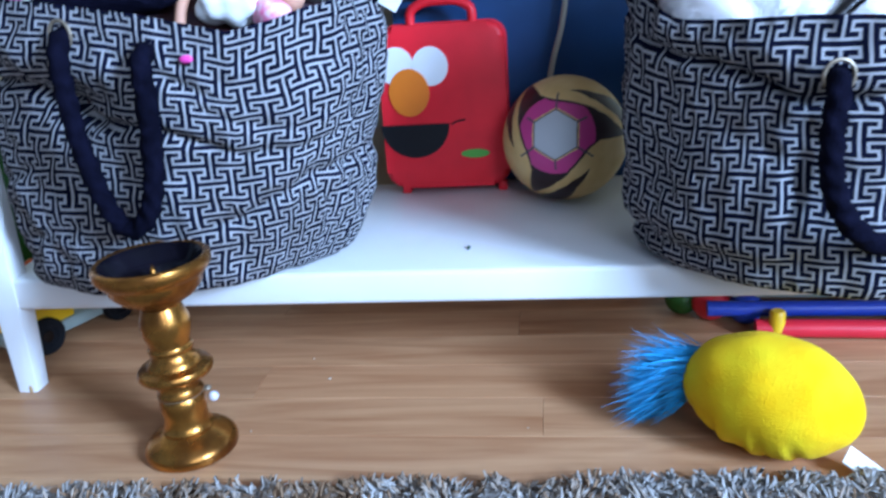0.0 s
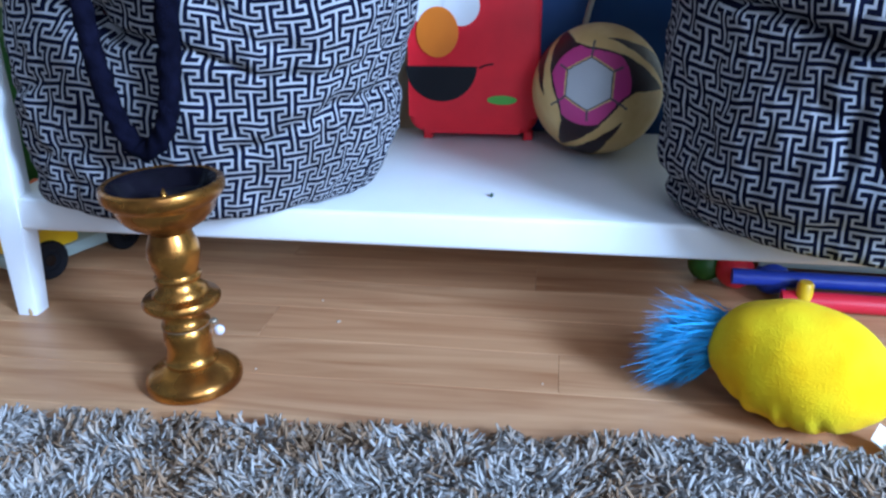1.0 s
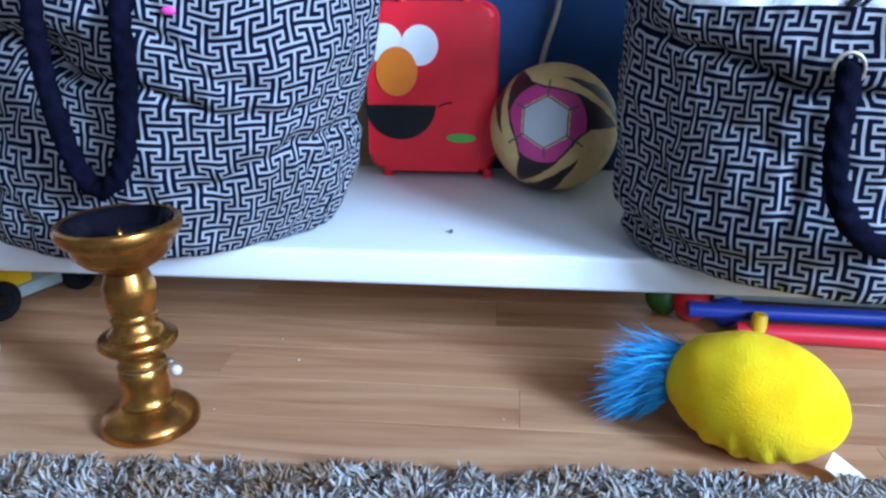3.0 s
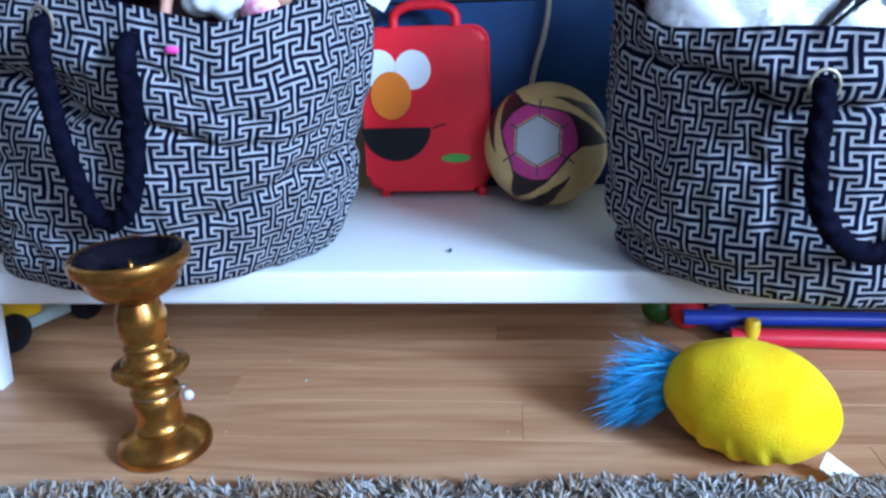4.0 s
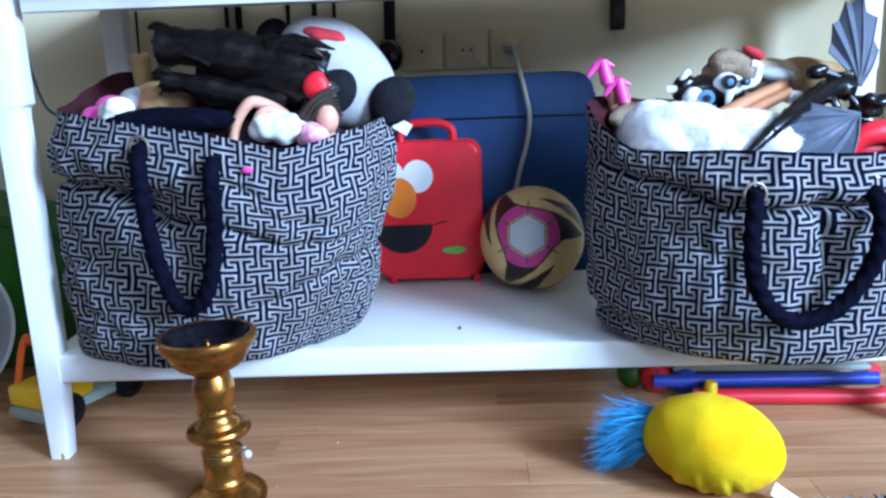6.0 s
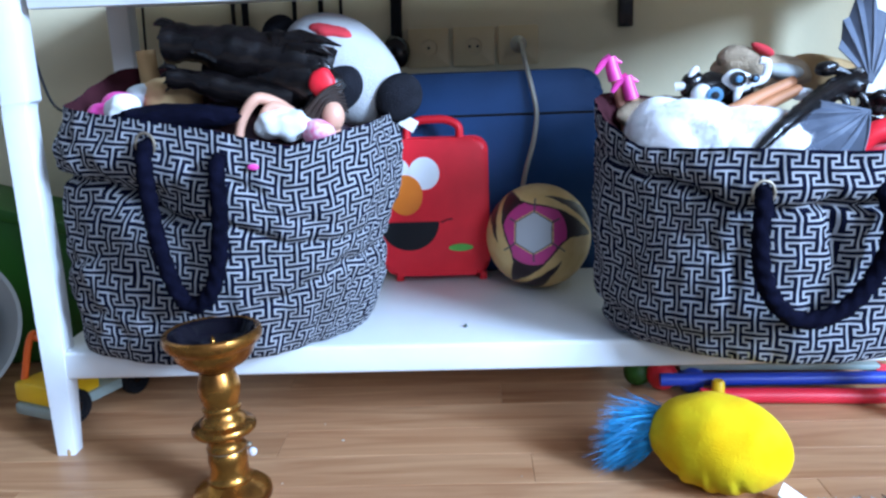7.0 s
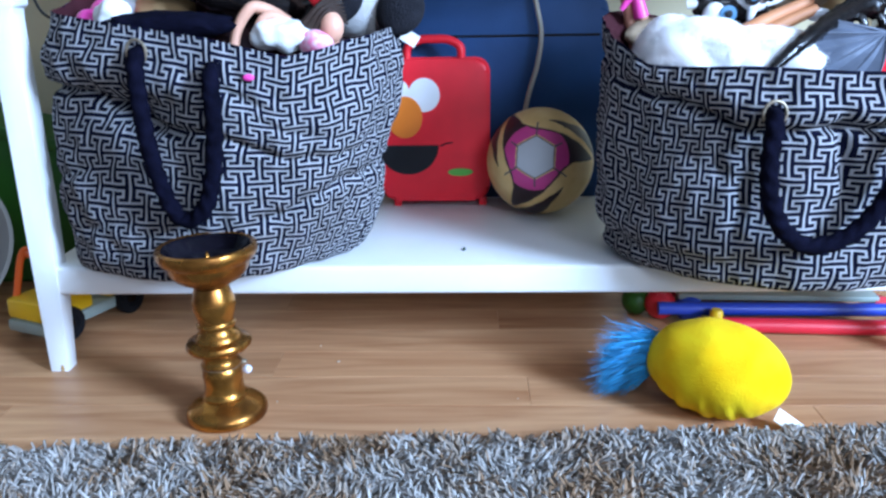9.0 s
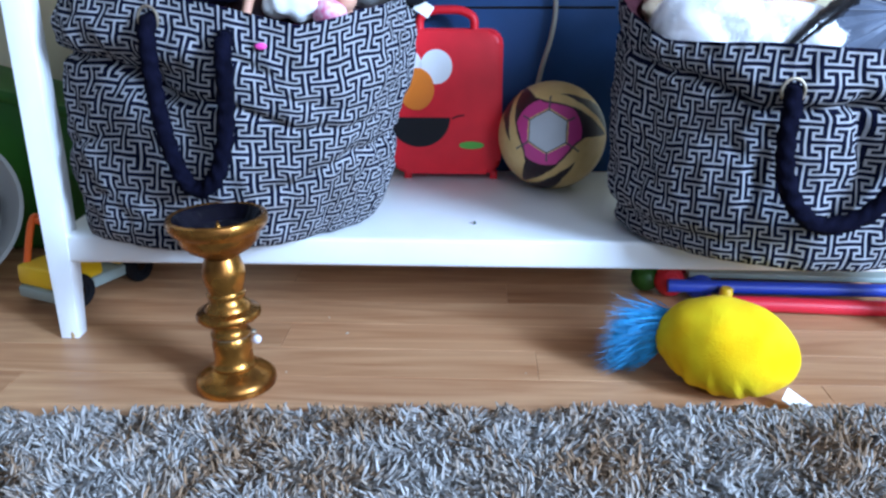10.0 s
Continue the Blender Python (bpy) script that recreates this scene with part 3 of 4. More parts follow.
# ---------------------------------------------------------------- things on the floor
def candle_holder():
    c = thing("candle_holder", "turned wooden candle holder in worn gold paint", "candle holder", (0.353, -0.148, 0.0), (0.0, -1.2, 0))
    prof = [(0, 0), (0.0561, 0), (0.05984, 0.003), (0.06096, 0.009), (0.05984, 0.015), (0.05563, 0.02), (0.04956, 0.0245), (0.04301, 0.0275), (0.0374, 0.03), (0.03273, 0.033), (0.0335, 0.035), (0.0335, 0.0375), (0.031, 0.04), (0.029, 0.048),
            (0.0285, 0.058), (0.0298, 0.07), (0.029, 0.08), (0.0265, 0.0845), (0.0295, 0.0855), (0.03, 0.0895), (0.028, 0.092), (0.0262, 0.094), (0.0258, 0.104), (0.0275, 0.1085), (0.0335, 0.11), (0.043, 0.1125), (0.0475, 0.1175), (0.048, 0.1215),
            (0.0455, 0.126), (0.0385, 0.1285), (0.0345, 0.1295), (0.034, 0.133), (0.03, 0.1375), (0.0265, 0.142), (0.0255, 0.148), (0.0282, 0.1495), (0.0288, 0.153), (0.0265, 0.1555), (0.0255, 0.159), (0.029, 0.17), (0.0318, 0.182), (0.0305, 0.194),
            (0.0265, 0.205), (0.0245, 0.211), (0.03136, 0.217), (0.04632, 0.2255), (0.05693, 0.237), (0.06031, 0.248), (0.06128, 0.2505), (0.06755, 0.2545), (0.07189, 0.261), (0.07257, 0.267), (0.07093, 0.2725), (0.06707, 0.2745), (0.06321, 0.273)]
    part("stem", lathe(prof, 56), GOLD, c, "turned stem in aged gold paint")
    part("dish", lathe([(0.0645, 0.2735), (0.059, 0.266), (0.052, 0.254), (0.043, 0.247), (0, 0.245)], 56), DARK_DISH, c, "dark shiny dish")
    part("spike", lathe([(0, 0.246), (0.0055, 0.246), (0.004, 0.256), (0, 0.266)], 12), GOLD, c)
    part("ring", tube([(0.029 * math.cos(a * math.pi / 12), 0.029 * math.sin(a * math.pi / 12), 0.086) for a in range(25)], 0.0010, 6), BRASS, c, "thin wire round the stem")
    part("bead", move(blob(0.007, 0.006, 0.008, 0.25, 90, 1, 2), Matrix.Translation((0.030, 0.026, 0.064))), GLASSY, c, "small clear bead")
    part("bead", move(blob(0.006, 0.006, 0.004, 0.1, 90, 2, 2), Matrix.Translation((0.027, 0.020, 0.080))), BRASS, c)
    return c


candle_holder()


def pineapple():
    p = thing("plush_pineapple", "yellow plush pineapple with blue tuft lying on the floor", "plush toy", (1.094, -0.130, 0.070), (0, 0, -36))
    bm = blob(0.105, 0.077, 0.073, 0.03, 24, 3, 6)
    for v in bm.verts:
        x = v.co.x / 0.120
        v.co *= 1.0 + 0.06 * (math.sin(v.co.x * 190 + 1.0) + 0.5 * math.sin(v.co.x * 330)) * max(0, -v.co.z - 0.012) / 0.074 * max(0, -v.co.y) / 0.07
        v.co.z = max(v.co.z, -0.0695)
        v.co.y *= 1 + 0.05 * x
    part("body", bm, YELLOW_PLUSH, p, "bright yellow short-pile plush")
    rnd = random.Random(4)
    verts, faces = [], []
    for k in range(3600):
        base = Vector((-0.094, max(-0.03, min(0.03, rnd.gauss(0, 0.014))), max(-0.032, min(0.03, rnd.gauss(-0.006, 0.014)))))
        spread = Vector((-1, max(-1.2, min(0.2, rnd.gauss(-0.50, 0.24))) + base.y * 5, max(-0.7, min(0.45, rnd.gauss(-0.12, 0.20))) + base.z * 9)).normalized()
        ln = rnd.triangular(0.030, 0.105, 0.058)
        curl = Vector((0, rnd.gauss(0, 0.010), rnd.gauss(-0.016, 0.014)))
        side = spread.cross(Vector((rnd.gauss(0, 1), rnd.gauss(0, 1), rnd.gauss(0, 1)))).normalized() * rnd.uniform(0.0005, 0.0010)
        other = spread.cross(side).normalized() * 0.0008
        n = len(verts)
        for f, wd in ((0, 1), (0.5, 0.8), (1.0, 0.05)):
            c = base + spread * ln * f + curl * f * f
            c.z = max(c.z, -0.067)
            verts += [tuple(c + side * wd), tuple(c - side * wd * 0.5 + other * wd), tuple(c - side * wd * 0.5 - other * wd)]
        for r in range(2):
            for i in range(3):
                j = (i + 1) % 3
                faces.append((n + 3 * r + i, n + 3 * r + j, n + 3 * r + 3 + j, n + 3 * r + 3 + i))
    me = bpy.data.meshes.new("tuft")
    me.from_pydata(verts, [], faces)
    me.materials.append(BLUE_FUR)
    tuft = new("tuft", me)
    tuft.parent = p
    tagged(tuft, "long bright blue fur tuft", kind="stuff")
    bm = bmesh.new()
    rows = [(0.094, -0.046), (0.116, -0.056), (0.138, -0.066)]
    vs = [[bm.verts.new((x, y, z + 0.004 * math.sin(y * 120))) for y in (-0.015, -0.002, 0.010)] for x, z in rows]
    ws = [[bm.verts.new((v.co.x, v.co.y, v.co.z - 0.002)) for v in row] for row in vs]
    for a in range(2):
        for b in range(2):
            bm.faces.new((vs[a][b], vs[a + 1][b], vs[a + 1][b + 1], vs[a][b + 1]))
            bm.faces.new((ws[a][b], ws[a][b + 1], ws[a + 1][b + 1], ws[a + 1][b]))
    part("tag", bm, TAG, p, "white cloth tag", smooth=False)
    return p


pineapple()


# ---------------------------------------------------------------- toys in the slouching bag
def place(bm, *p):
    return move(bm, Matrix.Translation(p))


def turned(bm, p, *deg):
    return move(bm, pose(*p, *deg))


def plush_panda():
    p = thing("plush_panda", "black and white plush panda lying on the toys", "plush toy", (0.522, 0.14, 0.634), (0, 42, 0))
    part("head", blob(0.112, 0.082, 0.080, 0.03, 14, 2, 5), WHITE_PLUSH, p, "round white plush head")
    inv = p.matrix_basis.inverted()
    for name, c, r, m in (("ear", (0.619, 0.080, 0.588), (0.036, 0.026, 0.042), BLACK_PLUSH), ("ear", (0.412, 0.16, 0.700), (0.028, 0.025, 0.032), BLACK_PLUSH),
                          ("eye_patch", (0.524, 0.068, 0.608), (0.036, 0.018, 0.044), BLACK_PLUSH), ("forehead_patch", (0.514, 0.098, 0.697), (0.040, 0.030, 0.012), RED_PLUSH)):
        bm = blob(*r, 0.16 if m is RED_PLUSH else 0.05, 45 if m is RED_PLUSH else 20, 1, 4)
        if m is RED_PLUSH:
            move(bm, pose(0, 0, 0, 12, -28, 0))
        part(name, place(bm, *(inv @ Vector(c))), m, p)
    part("label", move(box(-0.014, 0.014, -0.001, 0.001, -0.010, 0.010, 0.0004, 1), Matrix.Translation(inv @ Vector((0.632, 0.085, 0.545))) @ pose(0, 0, 0, 0, -10, 0)), TAG, p, "small white cloth label")
    return p


plush_panda()


def toy_dinosaur():
    d = thing("toy_dinosaur", "glossy black plastic dinosaur lying on its side", "toy", (0.0, 0.0, 0.0))
    part("body", tube([(0.530, 0.075, 0.590), (0.49, 0.080, 0.612), (0.44, 0.088, 0.628), (0.38, 0.10, 0.632), (0.30, 0.11, 0.630)], lambda f: 0.022 + 0.028 * math.sin(math.pi * min(1, f * 0.75 + 0.15)), 18, 30, 40, 5, 0.05), BLACK_PLASTIC, d)
    legs = (([(0.510, 0.085, 0.632), (0.460, 0.078, 0.650), (0.40, 0.078, 0.660), (0.345, 0.078, 0.672), (0.295, 0.078, 0.685), (0.246, 0.078, 0.688)], 0.031, 0.013),
            ([(0.450, 0.055, 0.590), (0.39, 0.052, 0.602), (0.34, 0.052, 0.614), (0.295, 0.052, 0.627), (0.254, 0.052, 0.633)], 0.017, 0.006))
    for path, r, more in legs:
        part("leg", tube(path, lambda f, r=r, more=more: r + more * (1 - f) + 0.22 * r * bump1(f, 0.55, 0.12) - 0.15 * r * bump1(f, 0.80, 0.10) + 0.1 * r * bump1(f, 1.0, 0.08), 18, 30, 60, 3, 0.05), BLACK_PLASTIC, d)
        e = Vector(path[-1])
        for k in range(4):
            o = Vector((0.004, -0.012 + 0.007 * k, r * (0.95 - 0.62 * k)))
            part("claw", tube([e + o * 0.8 + Vector((0.012, 0, 0)), e + o + Vector((-0.004, 0, 0.002)), e + o * 1.10 + Vector((-0.017, -0.002, -0.004))], lambda f, r=r: 0.33 * r * (1 - 0.85 * f ** 2), 8, 8), BLACK_PLASTIC, d)
    for a, b, c in (((0.430, 0.06, 0.682), (0.485, 0.048, 0.686), (0.536, 0.040, 0.672)), ((0.440, 0.06, 0.670), (0.490, 0.045, 0.672), (0.520, 0.040, 0.660)), ((0.470, 0.06, 0.645), (0.500, 0.048, 0.646), (0.520, 0.044, 0.634))):
        part("fin", tube([a, b, c], lambda f: 0.019 * (1 - 0.93 * f), 10, 14, 50, 3, 0.12), BLACK_PLASTIC, d)
    part("tail", tube([(0.49, 0.06, 0.595), (0.485, 0.035, 0.580), (0.465, 0.02, 0.565)], lambda f: 0.022 * (1 - 0.7 * f), 10, 12), BLACK_PLASTIC, d)
    return d


toy_dinosaur()


def doll(name, label, place_, turn, pieces):
    """A small doll: one plain joined mesh."""
    bm = join(*pieces)
    ob = link(name, bm, [SKIN], None, label, True, "doll")
    ob.matrix_basis = pose(*place_, *turn)
    return ob


doll("doll", "plain skin-coloured vinyl doll half buried in toys", (0.385, 0.012, 0.572), (0, 0, 0),
     [tube([(-0.014, -0.01, -0.035), (-0.004, -0.008, -0.002), (0.014, -0.006, 0.022), (0.028, 0.0, 0.024), (0.052, 0.006, 0.012), (0.075, 0.01, -0.008)], lambda f: 0.0078 + 0.003 * f, 12, 20),
      tube([(0.020, -0.014, -0.030), (0.030, -0.014, 0.0), (0.045, -0.008, 0.012), (0.07, 0.0, 0.002)], lambda f: 0.0066 + 0.003 * f, 12, 16)])
doll("doll", "small tan doll wedged at the bag rim", (0.520, 0.012, 0.566), (0, 0, 0), [blob(0.018, 0.018, 0.024, 0.05, 30, 0, 3), place(blob(0.018, 0.018, 0.03, 0, 1, 0, 3), -0.005, 0.01, -0.04)])


def cloth_heap(name, label, category, center, size, m, seed, rough=0.45, freq=55):
    ob = link(name, blob(*size, rough, freq, seed, 4), m, None, label, True, category)
    ob.location = center
    return ob


cloth_heap("doll_dress", "crumpled white cloth doll dress", "doll clothes", (0.448, -0.006, 0.556), (0.046, 0.026, 0.024), TAG, 3, 0.30, 48)
cloth_heap("doll_dress", "pink and white printed doll dress", "doll clothes", (0.500, -0.014, 0.543), (0.026, 0.020, 0.020), PINK_CLOTH, 5, 0.2, 40)
cloth_heap("dark_cloth", "folded dark navy cloth inside the bag", "cloth", (0.27, 0.0, 0.572), (0.110, 0.04, 0.022), ROPE, 6, 0.15)
cloth_heap("red_toy", "small bright red plastic toy", "toy", (0.503, 0.032, 0.616), (0.021, 0.011, 0.023), RED, 7, 0.15, 60)
hair = thing("hair_tuft", "brown doll hair beside the panda", "toy")
for k in range(9):
    part("lock", tube([(0.468 + 0.003 * k, 0.012, 0.560 - 0.002 * k), (0.492 + 0.003 * k, 0.006 + 0.002 * (k % 3), 0.586), (0.512 + 0.002 * k, 0.012, 0.606 - 0.003 * k), (0.535 + 0.001 * k, 0.022, 0.618 - 0.006 * k)], lambda f: 0.0065 * (1 - 0.75 * f), 8, 14), DARK_HAIR, hair)
cloth_heap("pink_ball", "small pink plastic toy ball", "toy", (0.160, 0.07, 0.592), (0.030, 0.028, 0.022), PINK, 9, 0.05)
cloth_heap("pink_ball", "small pink plastic toy ball", "toy", (0.145, 0.035, 0.580), (0.024, 0.024, 0.018), PINK, 10, 0.05)
cloth_heap("paper_scrap", "crumpled white paper scrap in the bag", "paper", (0.190, 0.0, 0.592), (0.026, 0.020, 0.020), TAG, 11, 0.5, 40)
cloth_heap("grey_toy", "small rounded grey plastic toy", "toy", (0.185, 0.11, 0.604), (0.03, 0.03, 0.02), PALE_GREY, 12, 0.2, 30)
cloth_heap("tan_toy", "rounded tan toy lying in the bag", "toy", (0.225, 0.12, 0.600), (0.055, 0.04, 0.034), CARTON, 13, 0.08)
roll = thing("cardboard_tube", "short upright brown cardboard tube in the bag", "tube", (0.168, 0.20, 0.575), (0, -4, 0))
part("tube", lathe([(0.014, 0.0), (0.017, 0.0), (0.017, 0.105), (0.014, 0.105), (0.014, 0.0)], 24), CARTON, roll)
# one broad dark lump fills each bag below its toys
cloth_heap("bag_filling", "dark lumpy filling deep inside the bag", "soft toy", (0.335, 0.12, 0.50), (0.21, 0.14, 0.085), DARK_MIX, 14, 0.3, 14)
cloth_heap("bag_filling", "dark lumpy filling deep inside the bag", "soft toy", (1.20, 0.06, 0.43), (0.20, 0.13, 0.075), DARK_MIX, 15, 0.3, 14)
sticker = thing("pink_sticker", "tiny pink mark on the bag front", "sticker", (0.417, -0.1005, 0.504))
part("dot", blob(0.009, 0.003, 0.005, 0.1, 40, 0, 2), PINK, sticker)


# ---------------------------------------------------------------- toys in the overfull bag
def fluffy_toy():
    f = thing("plush_lamb", "fluffy white long-haired plush toy", "plush toy", (1.070, 0.005, 0.508))
    lumps = (((0, 0, 0), (0.092, 0.075, 0.064)), ((0.088, -0.005, -0.006), (0.112, 0.074, 0.056)), ((-0.034, 0.030, 0.006), (0.056, 0.062, 0.060)))
    for i, (c, r) in enumerate(lumps):
        part(("body", "rump", "head")[i], place(blob(*r, 0.10, 24, i, 5), *c), WHITE_FUR, f)
    rnd = random.Random(9)
    verts, faces = [], []
    for k in range(42000):
        c, r = lumps[rnd.choices((0, 1, 2), (5, 3, 2))[0]]
        d = Vector((rnd.gauss(0, 1), rnd.gauss(-0.3, 1), abs(rnd.gauss(0, 1)))).normalized()
        b = Vector(c) + Vector((d.x * r[0], d.y * r[1], d.z * r[2])) * 0.97
        n = (d + Vector((rnd.gauss(0, 0.6), rnd.gauss(0, 0.6), rnd.gauss(0, 0.6)))).normalized()
        ln = rnd.uniform(0.004, 0.011)
        s = n.cross(Vector((rnd.gauss(0, 1), rnd.gauss(0, 1), rnd.gauss(0, 1)))).normalized() * 0.00035
        o = n.cross(s).normalized() * 0.00035
        i = len(verts)
        verts += [tuple(b + s), tuple(b - s * 0.5 + o), tuple(b - s * 0.5 - o), tuple(b + n * ln + Vector((0, 0, -0.003)))]
        faces += [(i, i + 1, i + 3), (i + 1, i + 2, i + 3), (i + 2, i, i + 3)]
    me = bpy.data.meshes.new("fur")
    me.from_pydata(verts, [], faces)
    me.materials.append(WHITE_FUR)
    fur = new("fur", me)
    fur.parent = f
    tagged(fur, "soft white fur", kind="stuff")
    return f


fluffy_toy()


def doll_legs():
    shoe = []
    bm = join(tube([(0, 0, 0), (0.018, 0.02, -0.05), (0.03, 0.03, -0.10)], lambda f: 0.0085 + 0.004 * f, 10, 10),
              tube([(0.03, 0.0, -0.03), (0.042, 0.02, -0.07), (0.045, 0.03, -0.11)], lambda f: 0.0085 + 0.004 * f, 10, 10))
    n_skin = len(bm.faces)
    for o in ((0, 0, 0.002), (0.028, 0, -0.030)):
        ox, oy, oz = o
        shoe += [tube([(ox + 0.004, oy, oz - 0.016), (ox - 0.002, oy, oz + 0.004), (ox - 0.006, oy, oz + 0.022)], lambda f: 0.0125 - 0.003 * f, 10, 10),
                 tube([(ox - 0.004, oy, oz + 0.020), (ox - 0.018, oy, oz + 0.012), (ox - 0.030, oy, oz - 0.004)], lambda f: 0.009 - 0.005 * f, 8, 8),
                 tube([(ox, oy, oz + 0.018), (ox + 0.014, oy, oz + 0.012)], lambda f: 0.005 - 0.003 * f, 8, 4)]
    both = join(bm, *shoe)
    ob = link("doll", both, [SKIN, PINK], None, "plain doll upside down with bright pink boots", True, "doll")
    both_faces = ob.data.polygons
    both_faces.foreach_set("material_index", [0 if i < n_skin else 1 for i in range(len(both_faces))])
    ob.location = (0.977, 0.14, 0.615)
    return ob


doll_legs()


def winged_dragon():
    d = thing("toy_dragon", "black toy dragon with ribbed grey wings", "toy")
    part("body", tube([(1.135, -0.088, 0.492), (1.168, -0.075, 0.520), (1.198, -0.058, 0.540), (1.232, -0.03, 0.556), (1.268, 0.0, 0.570), (1.305, 0.03, 0.582), (1.340, 0.045, 0.584)], lambda f: 0.005 + 0.015 * f ** 0.8, 12, 30, 60, 4, 0.12), BLACK_PLASTIC, d)
    part("head", join(place(blob(0.018, 0.014, 0.012, 0.3, 60, 1, 4), 1.288, 0.04, 0.610), tube([(1.29, 0.04, 0.610), (1.310, 0.04, 0.605), (1.330, 0.04, 0.596)], lambda f: 0.010 * (1 - 0.6 * f), 8, 8)), BLACK_PLASTIC, d)
    for k, (a, b) in enumerate((((1.325, 0.045, 0.588), (1.355, 0.03, 0.52)), ((1.28, 0.02, 0.575), (1.31, 0.0, 0.545)), ((1.32, 0.05, 0.600), (1.352, 0.05, 0.596)))):
        part("limb", tube([a, tuple((Vector(a) + Vector(b)) / 2 + Vector((0.006, -0.006, 0.006))), b], lambda f: 0.008 * (1 - 0.4 * f), 8, 10, 80, 3, 0.15), BLACK_PLASTIC, d)

    def wing(root, tips):
        root = Vector(root)
        tips = [Vector(t) for t in tips]
        bm = bmesh.new()
        n = 6
        grid = []
        for k in range(len(tips)):
            grid.append([root + (tips[k] - root) * (i / n) + Vector((0, -0.006 * math.sin(math.pi * i / n), 0)) for i in range(n + 1)])
        cols = []
        for k in range(len(tips)):
            cols.append(grid[k])
            if k + 1 < len(tips):
                mid = []
                for i in range(n + 1):
                    q = (grid[k][i] + grid[k + 1][i]) / 2
                    q = root + (q - root) * (1 - 0.10 * i / n) + Vector((0, 0.008 * i / n, 0))
                    mid.append(q)
                cols.append(mid)
        for off in (Vector((0, 0, 0)), Vector((0, 0.0015, 0))):
            vs = [[bm.verts.new(q + off) for q in c] for c in cols]
            for a, b in zip(vs, vs[1:]):
                for i in range(n):
                    if i == 0:
                        bm.faces.new((a[0], a[1], b[1]))
                    else:
                        bm.faces.new((a[i], a[i + 1], b[i + 1], b[i]))
        w = part("wing", bm, GREY_WING, d, "ribbed grey membrane wing")
        for c in grid:
            part("rib", tube([c[0], c[3], c[6]], lambda f: 0.0024 * (1 - 0.5 * f), 6, 8), GREY_WING, w)

    wing((1.362, 0.05, 0.585), [(1.308, 0.05, 0.640), (1.316, 0.06, 0.682), (1.338, 0.07, 0.716), (1.368, 0.08, 0.732), (1.394, 0.08, 0.690), (1.400, 0.08, 0.640)])
    wing((1.330, -0.02, 0.548), [(1.306, -0.062, 0.490), (1.262, -0.066, 0.486), (1.215, -0.064, 0.496), (1.207, -0.056, 0.524), (1.214, -0.048, 0.550), (1.250, -0.03, 0.566)])
    return d


winged_dragon()


def brown_plush():
    b = thing("plush_dog", "brown plush animal with a red patch", "plush toy", (1.235, 0.16, 0.606), (0, 8, 0))
    part("body", blob(0.088, 0.045, 0.030, 0.22, 22, 1, 5), BROWN_PLUSH, b)
    part("head", place(blob(0.040, 0.032, 0.026, 0.25, 26, 2, 4), -0.046, -0.008, 0.012), BROWN_PLUSH, b)
    part("patch", turned(blob(0.021, 0.010, 0.008, 0.1, 40, 0, 3), (-0.022, -0.034, 0.034), 0, 18, 0), RED_PLUSH, b, "small red patch")
    part("belly", place(blob(0.040, 0.020, 0.013, 0.20, 30, 4, 4), 0.012, -0.036, 0.002), PALE_GREY, b)
    return b


brown_plush()


def big_eyed_toy():
    o = thing("toy_monster", "black and white plastic toy with blue ringed eyes", "toy", (1.145, 0.11, 0.580))
    part("body", join(blob(0.060, 0.03, 0.026, 0.35, 36, 2, 4), place(blob(0.02, 0.02, 0.02, 0.3, 40, 1, 3), -0.045, -0.01, 0.012)), BLACK_PLASTIC, o)
    part("face", join(place(blob(0.030, 0.014, 0.018, 0.3, 45, 3, 3), 0.022, -0.022, 0.014), tube([(0.022, -0.03, 0.0), (0.018, -0.034, -0.015), (0.016, -0.034, -0.026)], lambda f: 0.008 * (1 - 0.8 * f), 8, 8)), PRINT_WHITE, o, "white beaked face")
    part("horn", tube([(0.045, -0.02, 0.010), (0.066, -0.02, 0.018), (0.070, -0.02, 0.040), (0.058, -0.02, 0.046)], lambda f: 0.008 - 0.002 * f, 8, 12), PRINT_WHITE, o)
    part("horn", tube([(-0.075, -0.015, 0.008), (-0.058, -0.02, 0.012), (-0.048, -0.02, 0.032), (-0.040, -0.02, 0.036)], lambda f: 0.007 - 0.002 * f, 8, 12), PRINT_WHITE, o)
    part("cheek", place(blob(0.018, 0.012, 0.016, 0.2, 40, 5, 3), -0.035, -0.028, -0.006), PRINT_WHITE, o)
    for x, z, r in ((0.018, 0.018, 0.012), (0.044, 0.018, 0.007), (-0.018, -0.006, 0.013)):
        e = part("eye", turned(lathe([(0, 0.004), (r, 0.003), (r, -0.006), (0, -0.006)], 20), (x, -0.040, z), 90, 0, 0), EYE_BLUE if x < 0 else BLACK_PLASTIC, o, "round ringed eye")
        part("pupil", turned(lathe([(0, 0.006), (r * 0.45, 0.005), (r * 0.45, 0.0), (0, 0.0)], 16), (x, -0.041, z), 90, 0, 0), PRINT_BLACK if x < 0 else EYE_BLUE, e)
    return o


